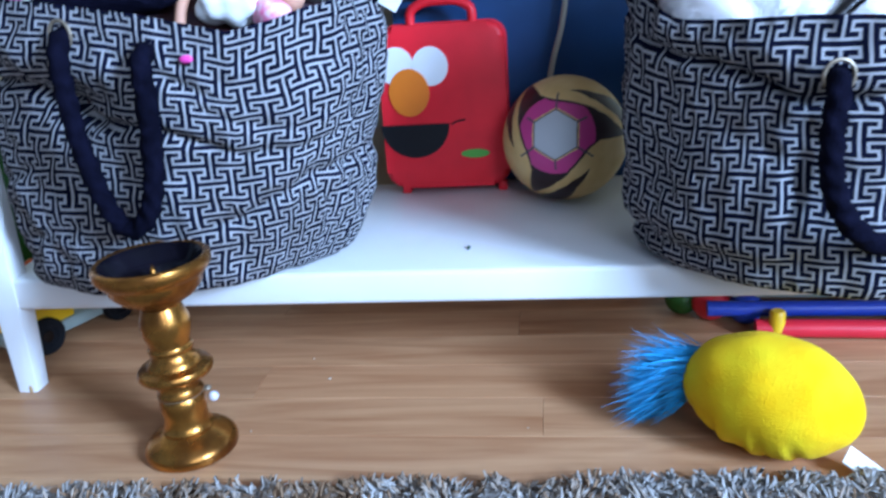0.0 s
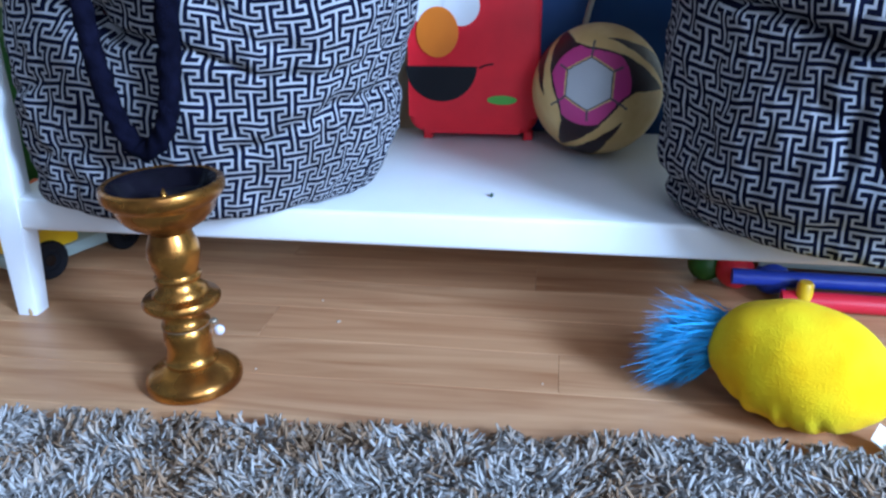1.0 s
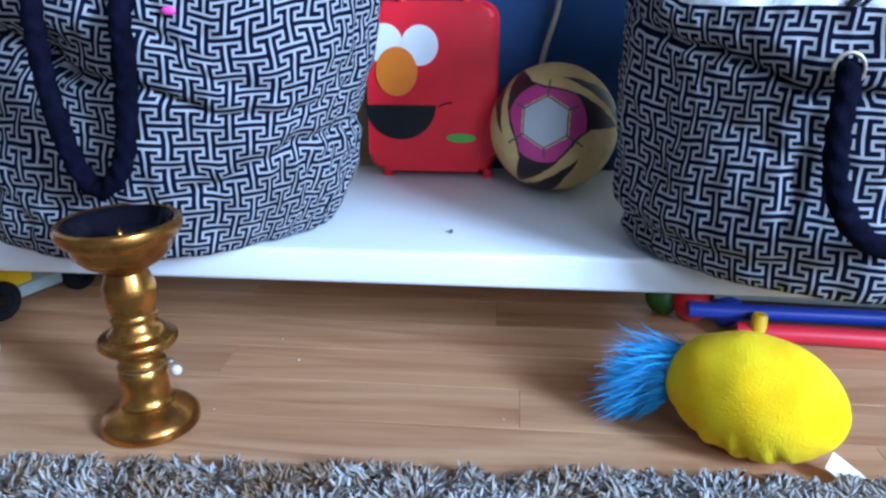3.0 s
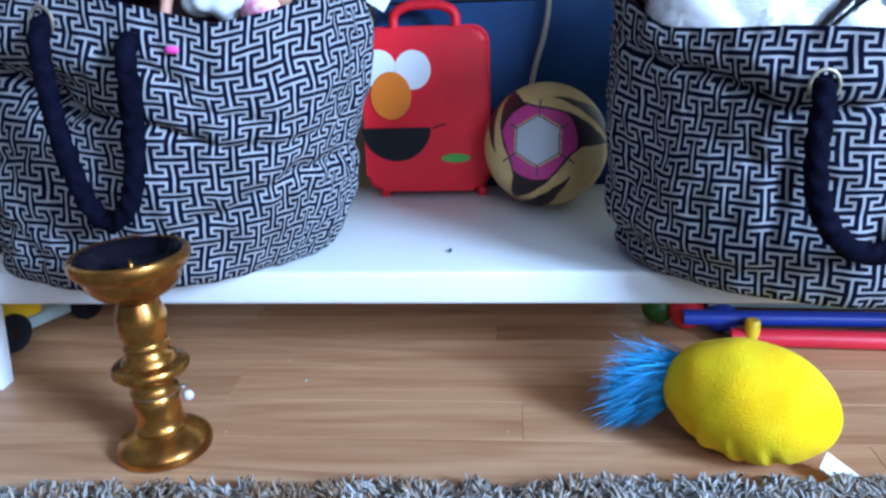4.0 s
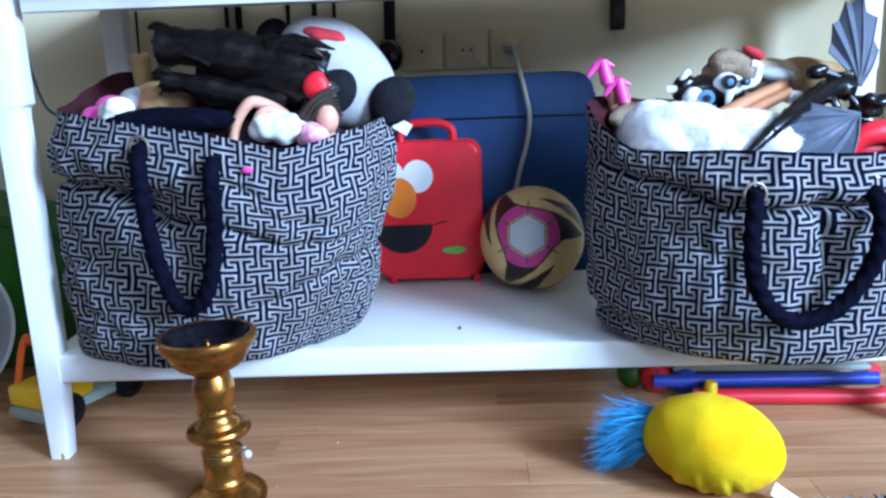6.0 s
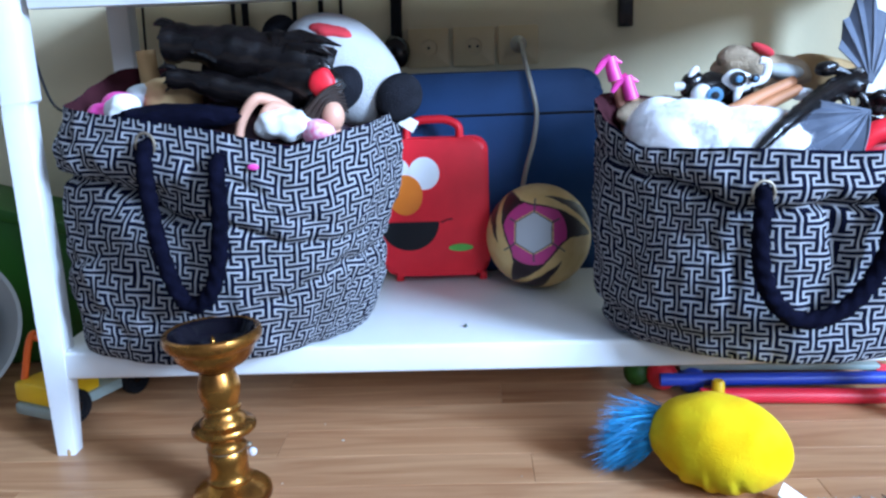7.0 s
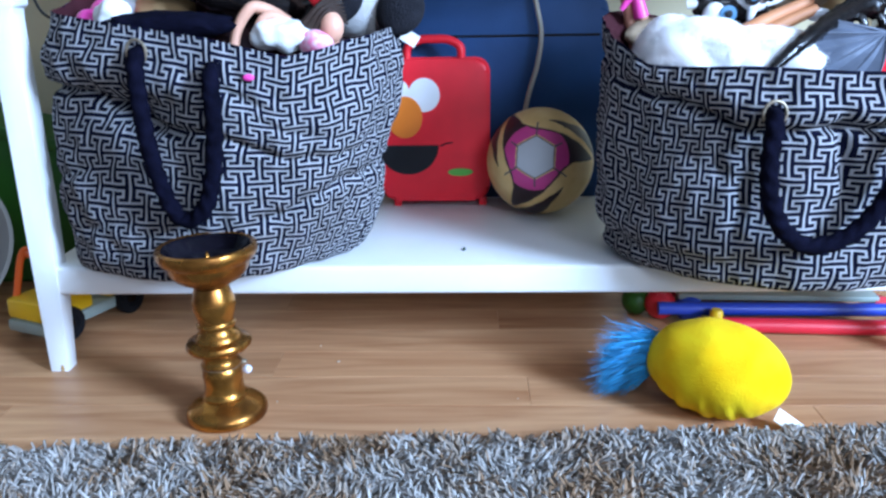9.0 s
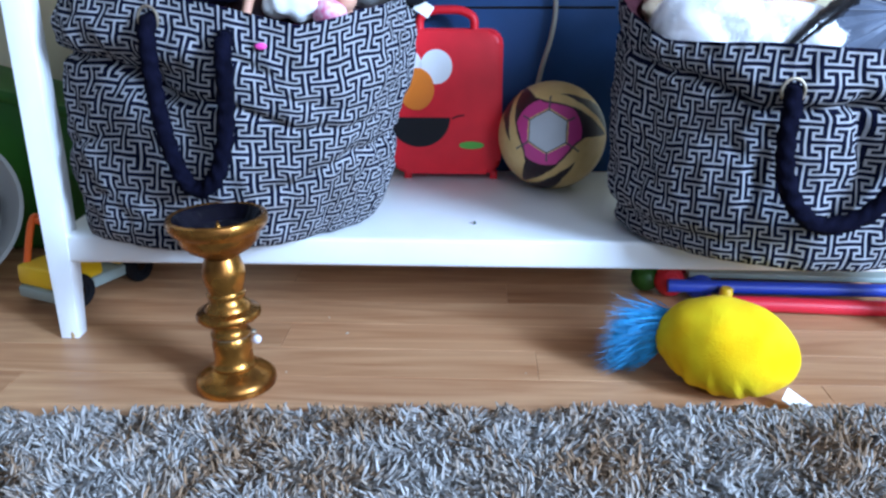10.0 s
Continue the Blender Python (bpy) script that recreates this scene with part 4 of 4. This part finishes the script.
big_eyed_toy()
for k, (a, b) in enumerate((((1.130, 0.025, 0.545), (1.250, 0.07, 0.592)), ((1.150, 0.022, 0.536), (1.256, 0.06, 0.579)))):
    st = thing("wooden_stick", "reddish wooden stick lying across the toys", "stick")
    part("rod", tube([a, tuple((Vector(a) + Vector(b)) / 2 + Vector((0, 0, 0.002))), b], lambda f: 0.0115 - 0.003 * f, 12, 12), TAN_WOOD, st)
cloth_heap("toy_creature", "small black plastic creature beside the dragon", "toy", (1.376, 0.045, 0.556), (0.030, 0.020, 0.018), BLACK_PLASTIC, 31, 0.5, 60)
cloth_heap("toy_bone", "little white plastic toy piece", "toy", (1.262, 0.06, 0.572), (0.018, 0.012, 0.010), PRINT_WHITE, 21, 0.2)
cloth_heap("tan_toy", "light brown soft toy in the bag", "toy", (1.325, 0.17, 0.600), (0.06, 0.04, 0.03), CARTON, 22, 0.25, 25)
cloth_heap("knit_cloth", "dark brown knitted cloth in the bag", "cloth", (1.07, 0.16, 0.535), (0.08, 0.05, 0.035), BROWN_PLUSH, 23, 0.3, 30)
red = thing("toy_sword_set", "red plastic toy with a white blade", "toy", (1.368, 0.0, 0.488), (0, 0, 0))
part("shell", tube([(-0.055, -0.01, -0.005), (-0.03, -0.01, 0.022), (0.0, -0.01, 0.030), (0.03, -0.005, 0.026), (0.05, 0, 0.01)], lambda f: 0.013 + 0.006 * math.sin(math.pi * f), 12, 20), RED, red)
part("blade", turned(box(-0.035, 0.035, -0.003, 0.003, -0.007, 0.007, 0.002), (0.035, -0.02, 0.042), 0, -22, 0), PRINT_WHITE, red, "white blade")
part("shade", place(blob(0.05, 0.03, 0.025, 0.1, 30, 1, 3), 0.0, 0.03, 0.0), RED_BAR, red)


# ---------------------------------------------------------------- wall fittings and cables
def socket(x0, x1, holes):
    s = thing("wall_socket", "yellowed cream plastic wall socket plate", "wall socket", ((x0 + x1) / 2, ROOM_Y1, 0.670), (0, 0, 0), "wall sockets")
    w = (x1 - x0) / 2 - 0.0025
    bm = disc(round_rect(-w, w, -0.044, 0.044, 0.006, 4), 0.012)
    bmesh.ops.bevel(bm, geom=[e for e in bm.edges if abs(e.verts[0].co.y - e.verts[1].co.y) < 1e-6 and e.verts[0].co.y < 0.006], offset=0.003, segments=2, affect="EDGES", profile=0.5)
    part("plate", place(bm, 0, -0.0115, 0), CREAM_PLASTIC, s)
    part("inset", turned(lathe([(0.021, 0.0), (0.021, 0.003), (0.018, 0.003), (0.017, 0.0005), (0, 0.0005)], 28), (0, -0.0117, 0), 90, 0, 0), CREAM_PLASTIC, s)
    for hx, hz in holes:
        part("hole", turned(lathe([(0, 0.0035), (0.0032, 0.0035), (0.0032, 0.0), (0, 0)], 10), (hx, -0.0117, hz), 90, 0, 0), PRINT_BLACK, s)
    return s


socket(0.594, 0.694, ((0.0, 0.0),))
socket(0.696, 0.796, ((-0.009, 0), (0.009, 0)))
socket(0.798, 0.896, ())
lead = thing("power_cable", "beige power cable plugged into the wall socket", "cable")
part("plug", turned(lathe([(0, 0.034), (0.009, 0.032), (0.017, 0.022), (0.019, 0.0), (0, 0)], 20), (0.847, ROOM_Y1 - 0.012, 0.672), 90, 0, 0), CABLE_GREY, lead)
part("cord", tube([(0.847, 0.60, 0.672), (0.848, 0.535, 0.668), (0.853, 0.478, 0.630), (0.866, 0.470, 0.575), (0.874, 0.468, 0.525), (0.866, 0.466, 0.465), (0.848, 0.462, 0.40), (0.83, 0.455, 0.30), (0.82, 0.45, 0.2)], 0.0050, 10, 60), CABLE_GREY, lead)


def hanging_cable(x, low, r, label, y=ROOM_Y1 - 0.015, sway=0.01, end=None):
    c = thing("hanging_cable", label, "cable", (0, 0, 0), (0, 0, 0), "cables behind the table")
    part("cord", tube([(x + sway, y, 1.15), (x + sway * 0.4, y, 0.95), (x, y, 0.78), (x - sway * 0.3, y - 0.004, low)], r, 8, 24), BLACK_RUBBER, c)
    if end == "plug":
        part("plug", place(blob(0.030, 0.022, 0.036, 0.12, 30, 2, 3), x - sway * 0.3, y - 0.012, low - 0.01), BLACK_PLASTIC, c, "bulky black power plug")
    if end == "block":
        part("block", box(x - 0.016, x + 0.016, y - 0.018, y + 0.008, low - 0.02, low + 0.09, 0.003), BLACK_PLASTIC, c, "black adapter block")
    return c


hanging_cable(0.205, 0.45, 0.005, "thin black cable hanging down the wall")
hanging_cable(0.232, 0.45, 0.008, "thick black cable hanging down the wall")
hanging_cable(0.345, 0.5, 0.005, "thin black cable hanging down the wall", sway=0.02)
hanging_cable(0.405, 0.5, 0.006, "thin black cable hanging down the wall", sway=0.015)
hanging_cable(0.45, 0.5, 0.004, "thin black cable hanging down the wall")
hanging_cable(0.575, 0.675, 0.013, "black flat cable ending in a power plug", end="plug")
hanging_cable(1.085, 0.72, 0.008, "short black cable with an adapter block", end="block")
hanging_cable(-0.002, 0.45, 0.003, "thin dark wire along the wall", sway=0.03)
wire = thing("thin_wire", "thin black wire sagging beside the table leg", "wire")
part("cord", tube([(0.024, 0.055, 0.75), (0.012, 0.10, 0.685), (0.020, 0.10, 0.635), (0.036, 0.10, 0.592), (0.075, 0.10, 0.575), (0.12, 0.10, 0.57)], 0.0022, 8, 30), BLACK_RUBBER, wire)
loop = thing("wire_loop", "thin grey wire loop hanging over the apron", "wire")
part("cord", tube([(0.288, -0.033, 0.812), (0.287, -0.034, 0.79), (0.290, -0.034, 0.772), (0.300, -0.034, 0.762), (0.313, -0.034, 0.764), (0.321, -0.034, 0.776), (0.322, -0.034, 0.792), (0.320, -0.033, 0.812)], 0.0016, 6, 40), GREY_METAL, loop)


# ---------------------------------------------------------------- beside and under the table
def toy_truck():
    t = thing("toy_truck", "yellow and orange plastic toy truck with black wheels", "toy truck", (-0.046, 0.222, 0.0), (0, 0, 67))
    part("chassis", box(-0.125, 0.14, -0.05, 0.05, 0.022, 0.045, 0.006), GREYGREEN, t)
    part("bed", box(-0.120, -0.01, -0.052, 0.052, 0.045, 0.085, 0.008), YELLOW_PLASTIC, t)
    part("cab", box(0.03, 0.13, -0.048, 0.048, 0.045, 0.095, 0.010), YELLOW_PLASTIC, t)
    part("bumper", box(0.135, 0.15, -0.05, 0.05, 0.02, 0.05, 0.004), PALE_GREY, t)
    for y in (-0.045, 0.045):
        part("roll_bar", tube([(-0.10, y, 0.08), (-0.075, y, 0.155), (-0.055, y, 0.155), (-0.02, y, 0.08)], 0.0065, 8, 16), ORANGE_PLASTIC, t)
    part("roll_bar", tube([(-0.068, -0.045, 0.157), (-0.068, 0.045, 0.157)], 0.0065, 8, 4), ORANGE_PLASTIC, t)
    for x in (-0.075, 0.075):
        for y in (-0.062, 0.042):
            w = part("wheel", turned(lathe([(0, 0), (0.02, 0), (0.031, 0.002), (0.033, 0.006), (0.033, 0.018), (0.03, 0.022), (0.018, 0.022), (0.016, 0.018), (0, 0.018)], 28), (x, y + 0.022, 0.033), 90, 0, 0), BLACK_RUBBER, t)
            part("hub", turned(lathe([(0, 0.021), (0.010, 0.019), (0.012, 0.012), (0, 0.012)], 16), (x, y + 0.022, 0.033), 90, 0, 0), BLACK_PLASTIC, w)
    return t


toy_truck()


def floor_game():
    g = thing("toy_easel", "folded red and blue plastic toy easel on the floor", "toy", (1.275, 0.25, 0.0), (0, 0, -3))
    part("frame_bar", tube([(-0.12, -0.095, 0.015), (0.0, -0.098, 0.017), (0.20, -0.095, 0.015), (0.232, -0.08, 0.015)], 0.0145, 12, 24), RED_BAR, g, "red plastic bar")
    part("frame_bar", tube([(-0.19, -0.068, 0.036), (0.0, -0.069, 0.038), (0.225, -0.064, 0.038)], 0.0125, 12, 20), BLUE_PLASTIC, g, "blue plastic bar")
    part("board", box(-0.15, 0.22, -0.05, 0.10, 0.046, 0.058, 0.004), GREYGREEN, g, "grey-green drawing board")
    part("leg", tube([(-0.18, -0.05, 0.045), (-0.17, 0.08, 0.02)], 0.014, 10, 6), RED_BAR, g)
    part("leg", tube([(0.225, -0.05, 0.045), (0.215, 0.08, 0.02)], 0.014, 10, 6), RED_BAR, g)
    part("peg", place(lathe([(0, 0), (0.012, 0), (0.012, 0.03), (0.009, 0.034), (0, 0.034)], 16), -0.090, -0.100, 0.014), YELLOW_PLASTIC, g, "yellow peg")
    part("rear_bar", tube([(-0.18, 0.09, 0.016), (0.22, 0.09, 0.016)], 0.015, 10, 4), RED_BAR, g)
    return g


floor_game()
for x, y, r, m, label in ((1.052, 0.255, 0.028, GREEN_PLASTIC, "dark green plastic play ball under the shelf"), (1.094, 0.230, 0.030, RED_BAR, "red plastic play ball under the shelf"), (1.146, 0.214, 0.027, BLUE_PLASTIC, "dark blue plastic play ball under the shelf")):
    b = thing("play_ball", label, "toy ball", (x, y, r), (0, 0, 0), "play balls under the shelf")
    part("shell", blob(r, r, r, 0.02, 20, 0, 3), m, b)


def green_crate():
    g = thing("storage_crate", "green plastic storage crate with a sloping top", "crate", (-0.30, 0.50, 0.0))
    for name, bm in (("body", box(-0.26, 0.235, -0.06, 0.12, 0.0, 0.43, 0.02, 3)), ("rim", box(-0.27, 0.245, -0.07, 0.13, 0.405, 0.435, 0.008))):
        for v in bm.verts:
            if v.co.z > 0.2:
                v.co.z -= 0.13 * (v.co.x + 0.26) / 0.5
        part(name, bm, GREEN_PLASTIC, g)
    return g


green_crate()
basin = thing("plastic_basin", "pale grey plastic basin leaning at the crate", "basin", (-0.36, 0.27, 0.135), (58, 18, 0))
part("bowl", lathe([(0, -0.06), (0.09, -0.06), (0.14, 0.0), (0.16, 0.03), (0.168, 0.03), (0.166, 0.024), (0.148, -0.004), (0.10, -0.067), (0, -0.067)], 48), PALE_GREY, basin)
part("contents", place(blob(0.09, 0.085, 0.05, 0.4, 22, 3, 4), 0.0, 0.0, -0.01), DARK_MIX, basin, "dark toys inside")


def wardrobe():
    w = thing("wardrobe", "white painted wardrobe beside the table", "wardrobe", (1.70, 0.50, 0.0))
    part("body", box(0.0, 0.52, 0.0, 0.135, 0.06, 2.0, 0.003), WHITE_PAINT, w)
    part("plinth", box(0.01, 0.51, 0.012, 0.13, 0.0, 0.06, 0.002), BLACK_RUBBER, w)
    part("door", box(0.006, 0.255, -0.018, -0.001, 0.065, 1.99, 0.003), WHITE_PAINT, w)
    part("door", box(0.262, 0.514, -0.018, -0.001, 0.065, 1.99, 0.003), WHITE_PAINT, w)
    return w


wardrobe()
frame_w = thing("window_1", "white wooden window frame in the side wall", "window", (0, 0, 0), (0, 0, 0), "", "structure")
for y0, y1, z0, z1 in ((WIN_Y0, WIN_Y0 + 0.06, WIN_Z0, WIN_Z1), (WIN_Y1 - 0.06, WIN_Y1, WIN_Z0, WIN_Z1), (WIN_Y0 + 0.06, WIN_Y1 - 0.06, WIN_Z0, WIN_Z0 + 0.06), (WIN_Y0 + 0.06, WIN_Y1 - 0.06, WIN_Z1 - 0.06, WIN_Z1)):
    part("window_frame", box(ROOM_X1 + 0.05, ROOM_X1 + 0.10, y0, y1, z0, z1, 0.004), WHITE_PAINT, frame_w)

# frame of the made-up opening round the fill lamp
frame_b = thing("added_window", "white wooden frame round the added fill lamp opening", "window", (0, 0, 0), (0, 0, 0), "", "structure")
for x0, x1, z0, z1 in ((BACK_X0, BACK_X0 + 0.06, BACK_Z0, BACK_Z1), (BACK_X1 - 0.06, BACK_X1, BACK_Z0, BACK_Z1), (BACK_X0 + 0.06, BACK_X1 - 0.06, BACK_Z0, BACK_Z0 + 0.06), (BACK_X0 + 0.06, BACK_X1 - 0.06, BACK_Z1 - 0.06, BACK_Z1)):
    part("window_frame", box(x0, x1, ROOM_Y0 - 0.10, ROOM_Y0 - 0.05, z0, z1, 0.004), WHITE_PAINT, frame_b)

# crumbs
crumb = thing("crumb", "tiny dark green crumb on the white shelf", "crumb", (0.716, 0.087, SHELF + 0.002))
part("bit", blob(0.0025, 0.006, 0.0025, 0.3, 200, 0, 2), CRUMB, crumb)
for x, y, r in ((0.495, 0.035, 0.0036), (0.452, 0.10, 0.0014), (0.42, -0.11, 0.0013), (0.80, -0.10, 0.0013)):
    c = thing("paper_crumb", "tiny pale paper crumb on the floor boards", "crumb", (x, y, 0.0015), (0, 0, 20), "crumbs on the floor")
    part("bit", blob(r, r * 0.6, 0.0012, 0.3, 200, x, 2), CRUMB_PALE, c)


# ---------------------------------------------------------------- rug and boards
def shag_rug():
    rug = thing("shag_rug", "grey and brown long-pile shag rug on the floor", "rug")

    def edge(x):
        return -0.262 + 0.046 * x

    bm = bmesh.new()
    xs = [-1.2 + k * 0.1 for k in range(32)]
    top = [[bm.verts.new((x, edge(x) - 0.008 - d, 0.008)) for x in xs] for d in (0.0, 0.4, 1.0, 1.9)]
    low = [[bm.verts.new((v.co.x, v.co.y, 0.0005)) for v in row] for row in top]
    for a in range(3):
        for b in range(len(xs) - 1):
            bm.faces.new((top[a][b], top[a + 1][b], top[a + 1][b + 1], top[a][b + 1]))
    for b in range(len(xs) - 1):
        bm.faces.new((top[0][b], top[0][b + 1], low[0][b + 1], low[0][b]))
        bm.faces.new((top[3][b], top[3][b + 1], low[3][b + 1], low[3][b]))
    for a in range(3):
        bm.faces.new((top[a][0], top[a + 1][0], low[a + 1][0], low[a][0]))
        bm.faces.new((top[a][-1], top[a + 1][-1], low[a + 1][-1], low[a][-1]))
    part("backing", bm, RUG_BASE, rug)
    rng = np.random.default_rng(7)

    def pile(count, x0, x1, d0, d1, wide):
        x = rng.uniform(x0, x1, count)
        inward = rng.uniform(d0, d1, count)
        y = -0.262 + 0.046 * x - 0.004 - inward
        patch = np.array([noise.noise(Vector((a * 9, b * 9, 0.3))) for a, b in zip(x, y)])
        swirl = np.array([noise.noise(Vector((a * 14, b * 14, 7.3))) for a, b in zip(x, y)])
        ang = swirl * 9 + rng.normal(0, 0.65, count)
        lean = np.clip(rng.normal(1.05, 0.34, count), 0.05, 1.5)
        ln = rng.uniform(0.020, 0.034, count) * (0.62 + 0.38 * np.minimum(1, inward / 0.035))
        h = np.stack([np.cos(ang), np.sin(ang)], 1)
        wdt = rng.uniform(0.7, 1.3, count) * wide
        turn = rng.uniform(0, math.pi, count)
        pts = np.zeros((count, 3, 3, 3))
        for s, (f, w) in enumerate(((0.0, 0.85), (0.55, 1.1), (1.0, 0.72))):
            out = np.sin(lean * (0.5 + 0.7 * f)) * ln * f
            rise = np.cos(lean * (0.35 + 0.75 * f)) * ln * f
            c = np.stack([x + h[:, 0] * out, y + h[:, 1] * out, 0.004 + rise], 1)
            for i in range(3):
                b = turn + 2 * math.pi * i / 3
                flat = np.where(i == 0, 1.0, 0.8)
                pts[:, s, i] = c + np.stack([np.cos(b), np.sin(b), 0.4 * np.sin(b * 2)], 1) * (wdt * w * flat)[:, None]
        verts = pts.reshape(-1, 3)
        quad = []
        for s in range(2):
            for i in range(3):
                j = (i + 1) % 3
                quad.append((3 * s + i, 3 * s + j, 3 * s + 3 + j, 3 * s + 3 + i))
        quad = np.array(quad)
        faces = (np.arange(count)[:, None, None] * 9 + quad[None]).reshape(-1, 4)
        pick = patch * 1.7 + rng.normal(0, 0.45, count)
        kind = np.digitize(pick, (-0.46, 0.02, 0.52))
        order = np.array([3, 1, 0, 2])[kind]
        me = bpy.data.meshes.new("shag")
        me.vertices.add(len(verts))
        me.vertices.foreach_set("co", verts.ravel())
        me.loops.add(faces.size)
        me.loops.foreach_set("vertex_index", faces.ravel().astype(np.int32))
        me.polygons.add(len(faces))
        me.polygons.foreach_set("loop_start", np.arange(0, faces.size, 4, dtype=np.int32))
        me.polygons.foreach_set("loop_total", np.full(len(faces), 4, dtype=np.int32))
        for m in STRANDS:
            me.materials.append(m)
        me.polygons.foreach_set("material_index", np.repeat(order, 6).astype(np.int32))
        me.polygons.foreach_set("use_smooth", np.ones(len(faces), dtype=bool))
        me.update(calc_edges=True)
        ob = new("shag", me)
        ob.parent = rug
        tagged(ob, "dense twisted shag strands", kind="stuff")

    pile(125000, -0.30, 1.75, 0.0, 0.42, 0.0023)
    pile(6000, -1.2, -0.30, 0.0, 0.42, 0.0040)
    pile(22000, -1.2, 1.9, 0.42, 1.88, 0.0040)


shag_rug()

PLANK_W, PLANK_L = 0.098, 1.25


def board_mesh(length, width):
    me = bpy.data.meshes.new("board")
    bm = box(0, length - 0.0004, 0, width - 0.0004, -0.011, 0, 0.0005, 1)
    bm.to_mesh(me)
    bm.free()
    me.materials.append(OAK)
    return me


whole = board_mesh(PLANK_L, PLANK_W)
row, y = 0, -0.118 - 41 * PLANK_W
while y < ROOM_Y1 - 0.01:
    wide = min(PLANK_W, ROOM_Y1 - y)
    x = ROOM_X0 - (row * 0.43 + 0.20) % PLANK_L
    while x < ROOM_X1 - 0.01:
        a, b = max(x, ROOM_X0), min(x + PLANK_L, ROOM_X1)
        cut = b - a < PLANK_L - 1e-6 or wide < PLANK_W - 1e-6
        board = new("board", board_mesh(b - a, wide) if cut else whole)
        board.location = (a, y, 0)
        board.parent = floor
        x += PLANK_L
    y += PLANK_W
    row += 1
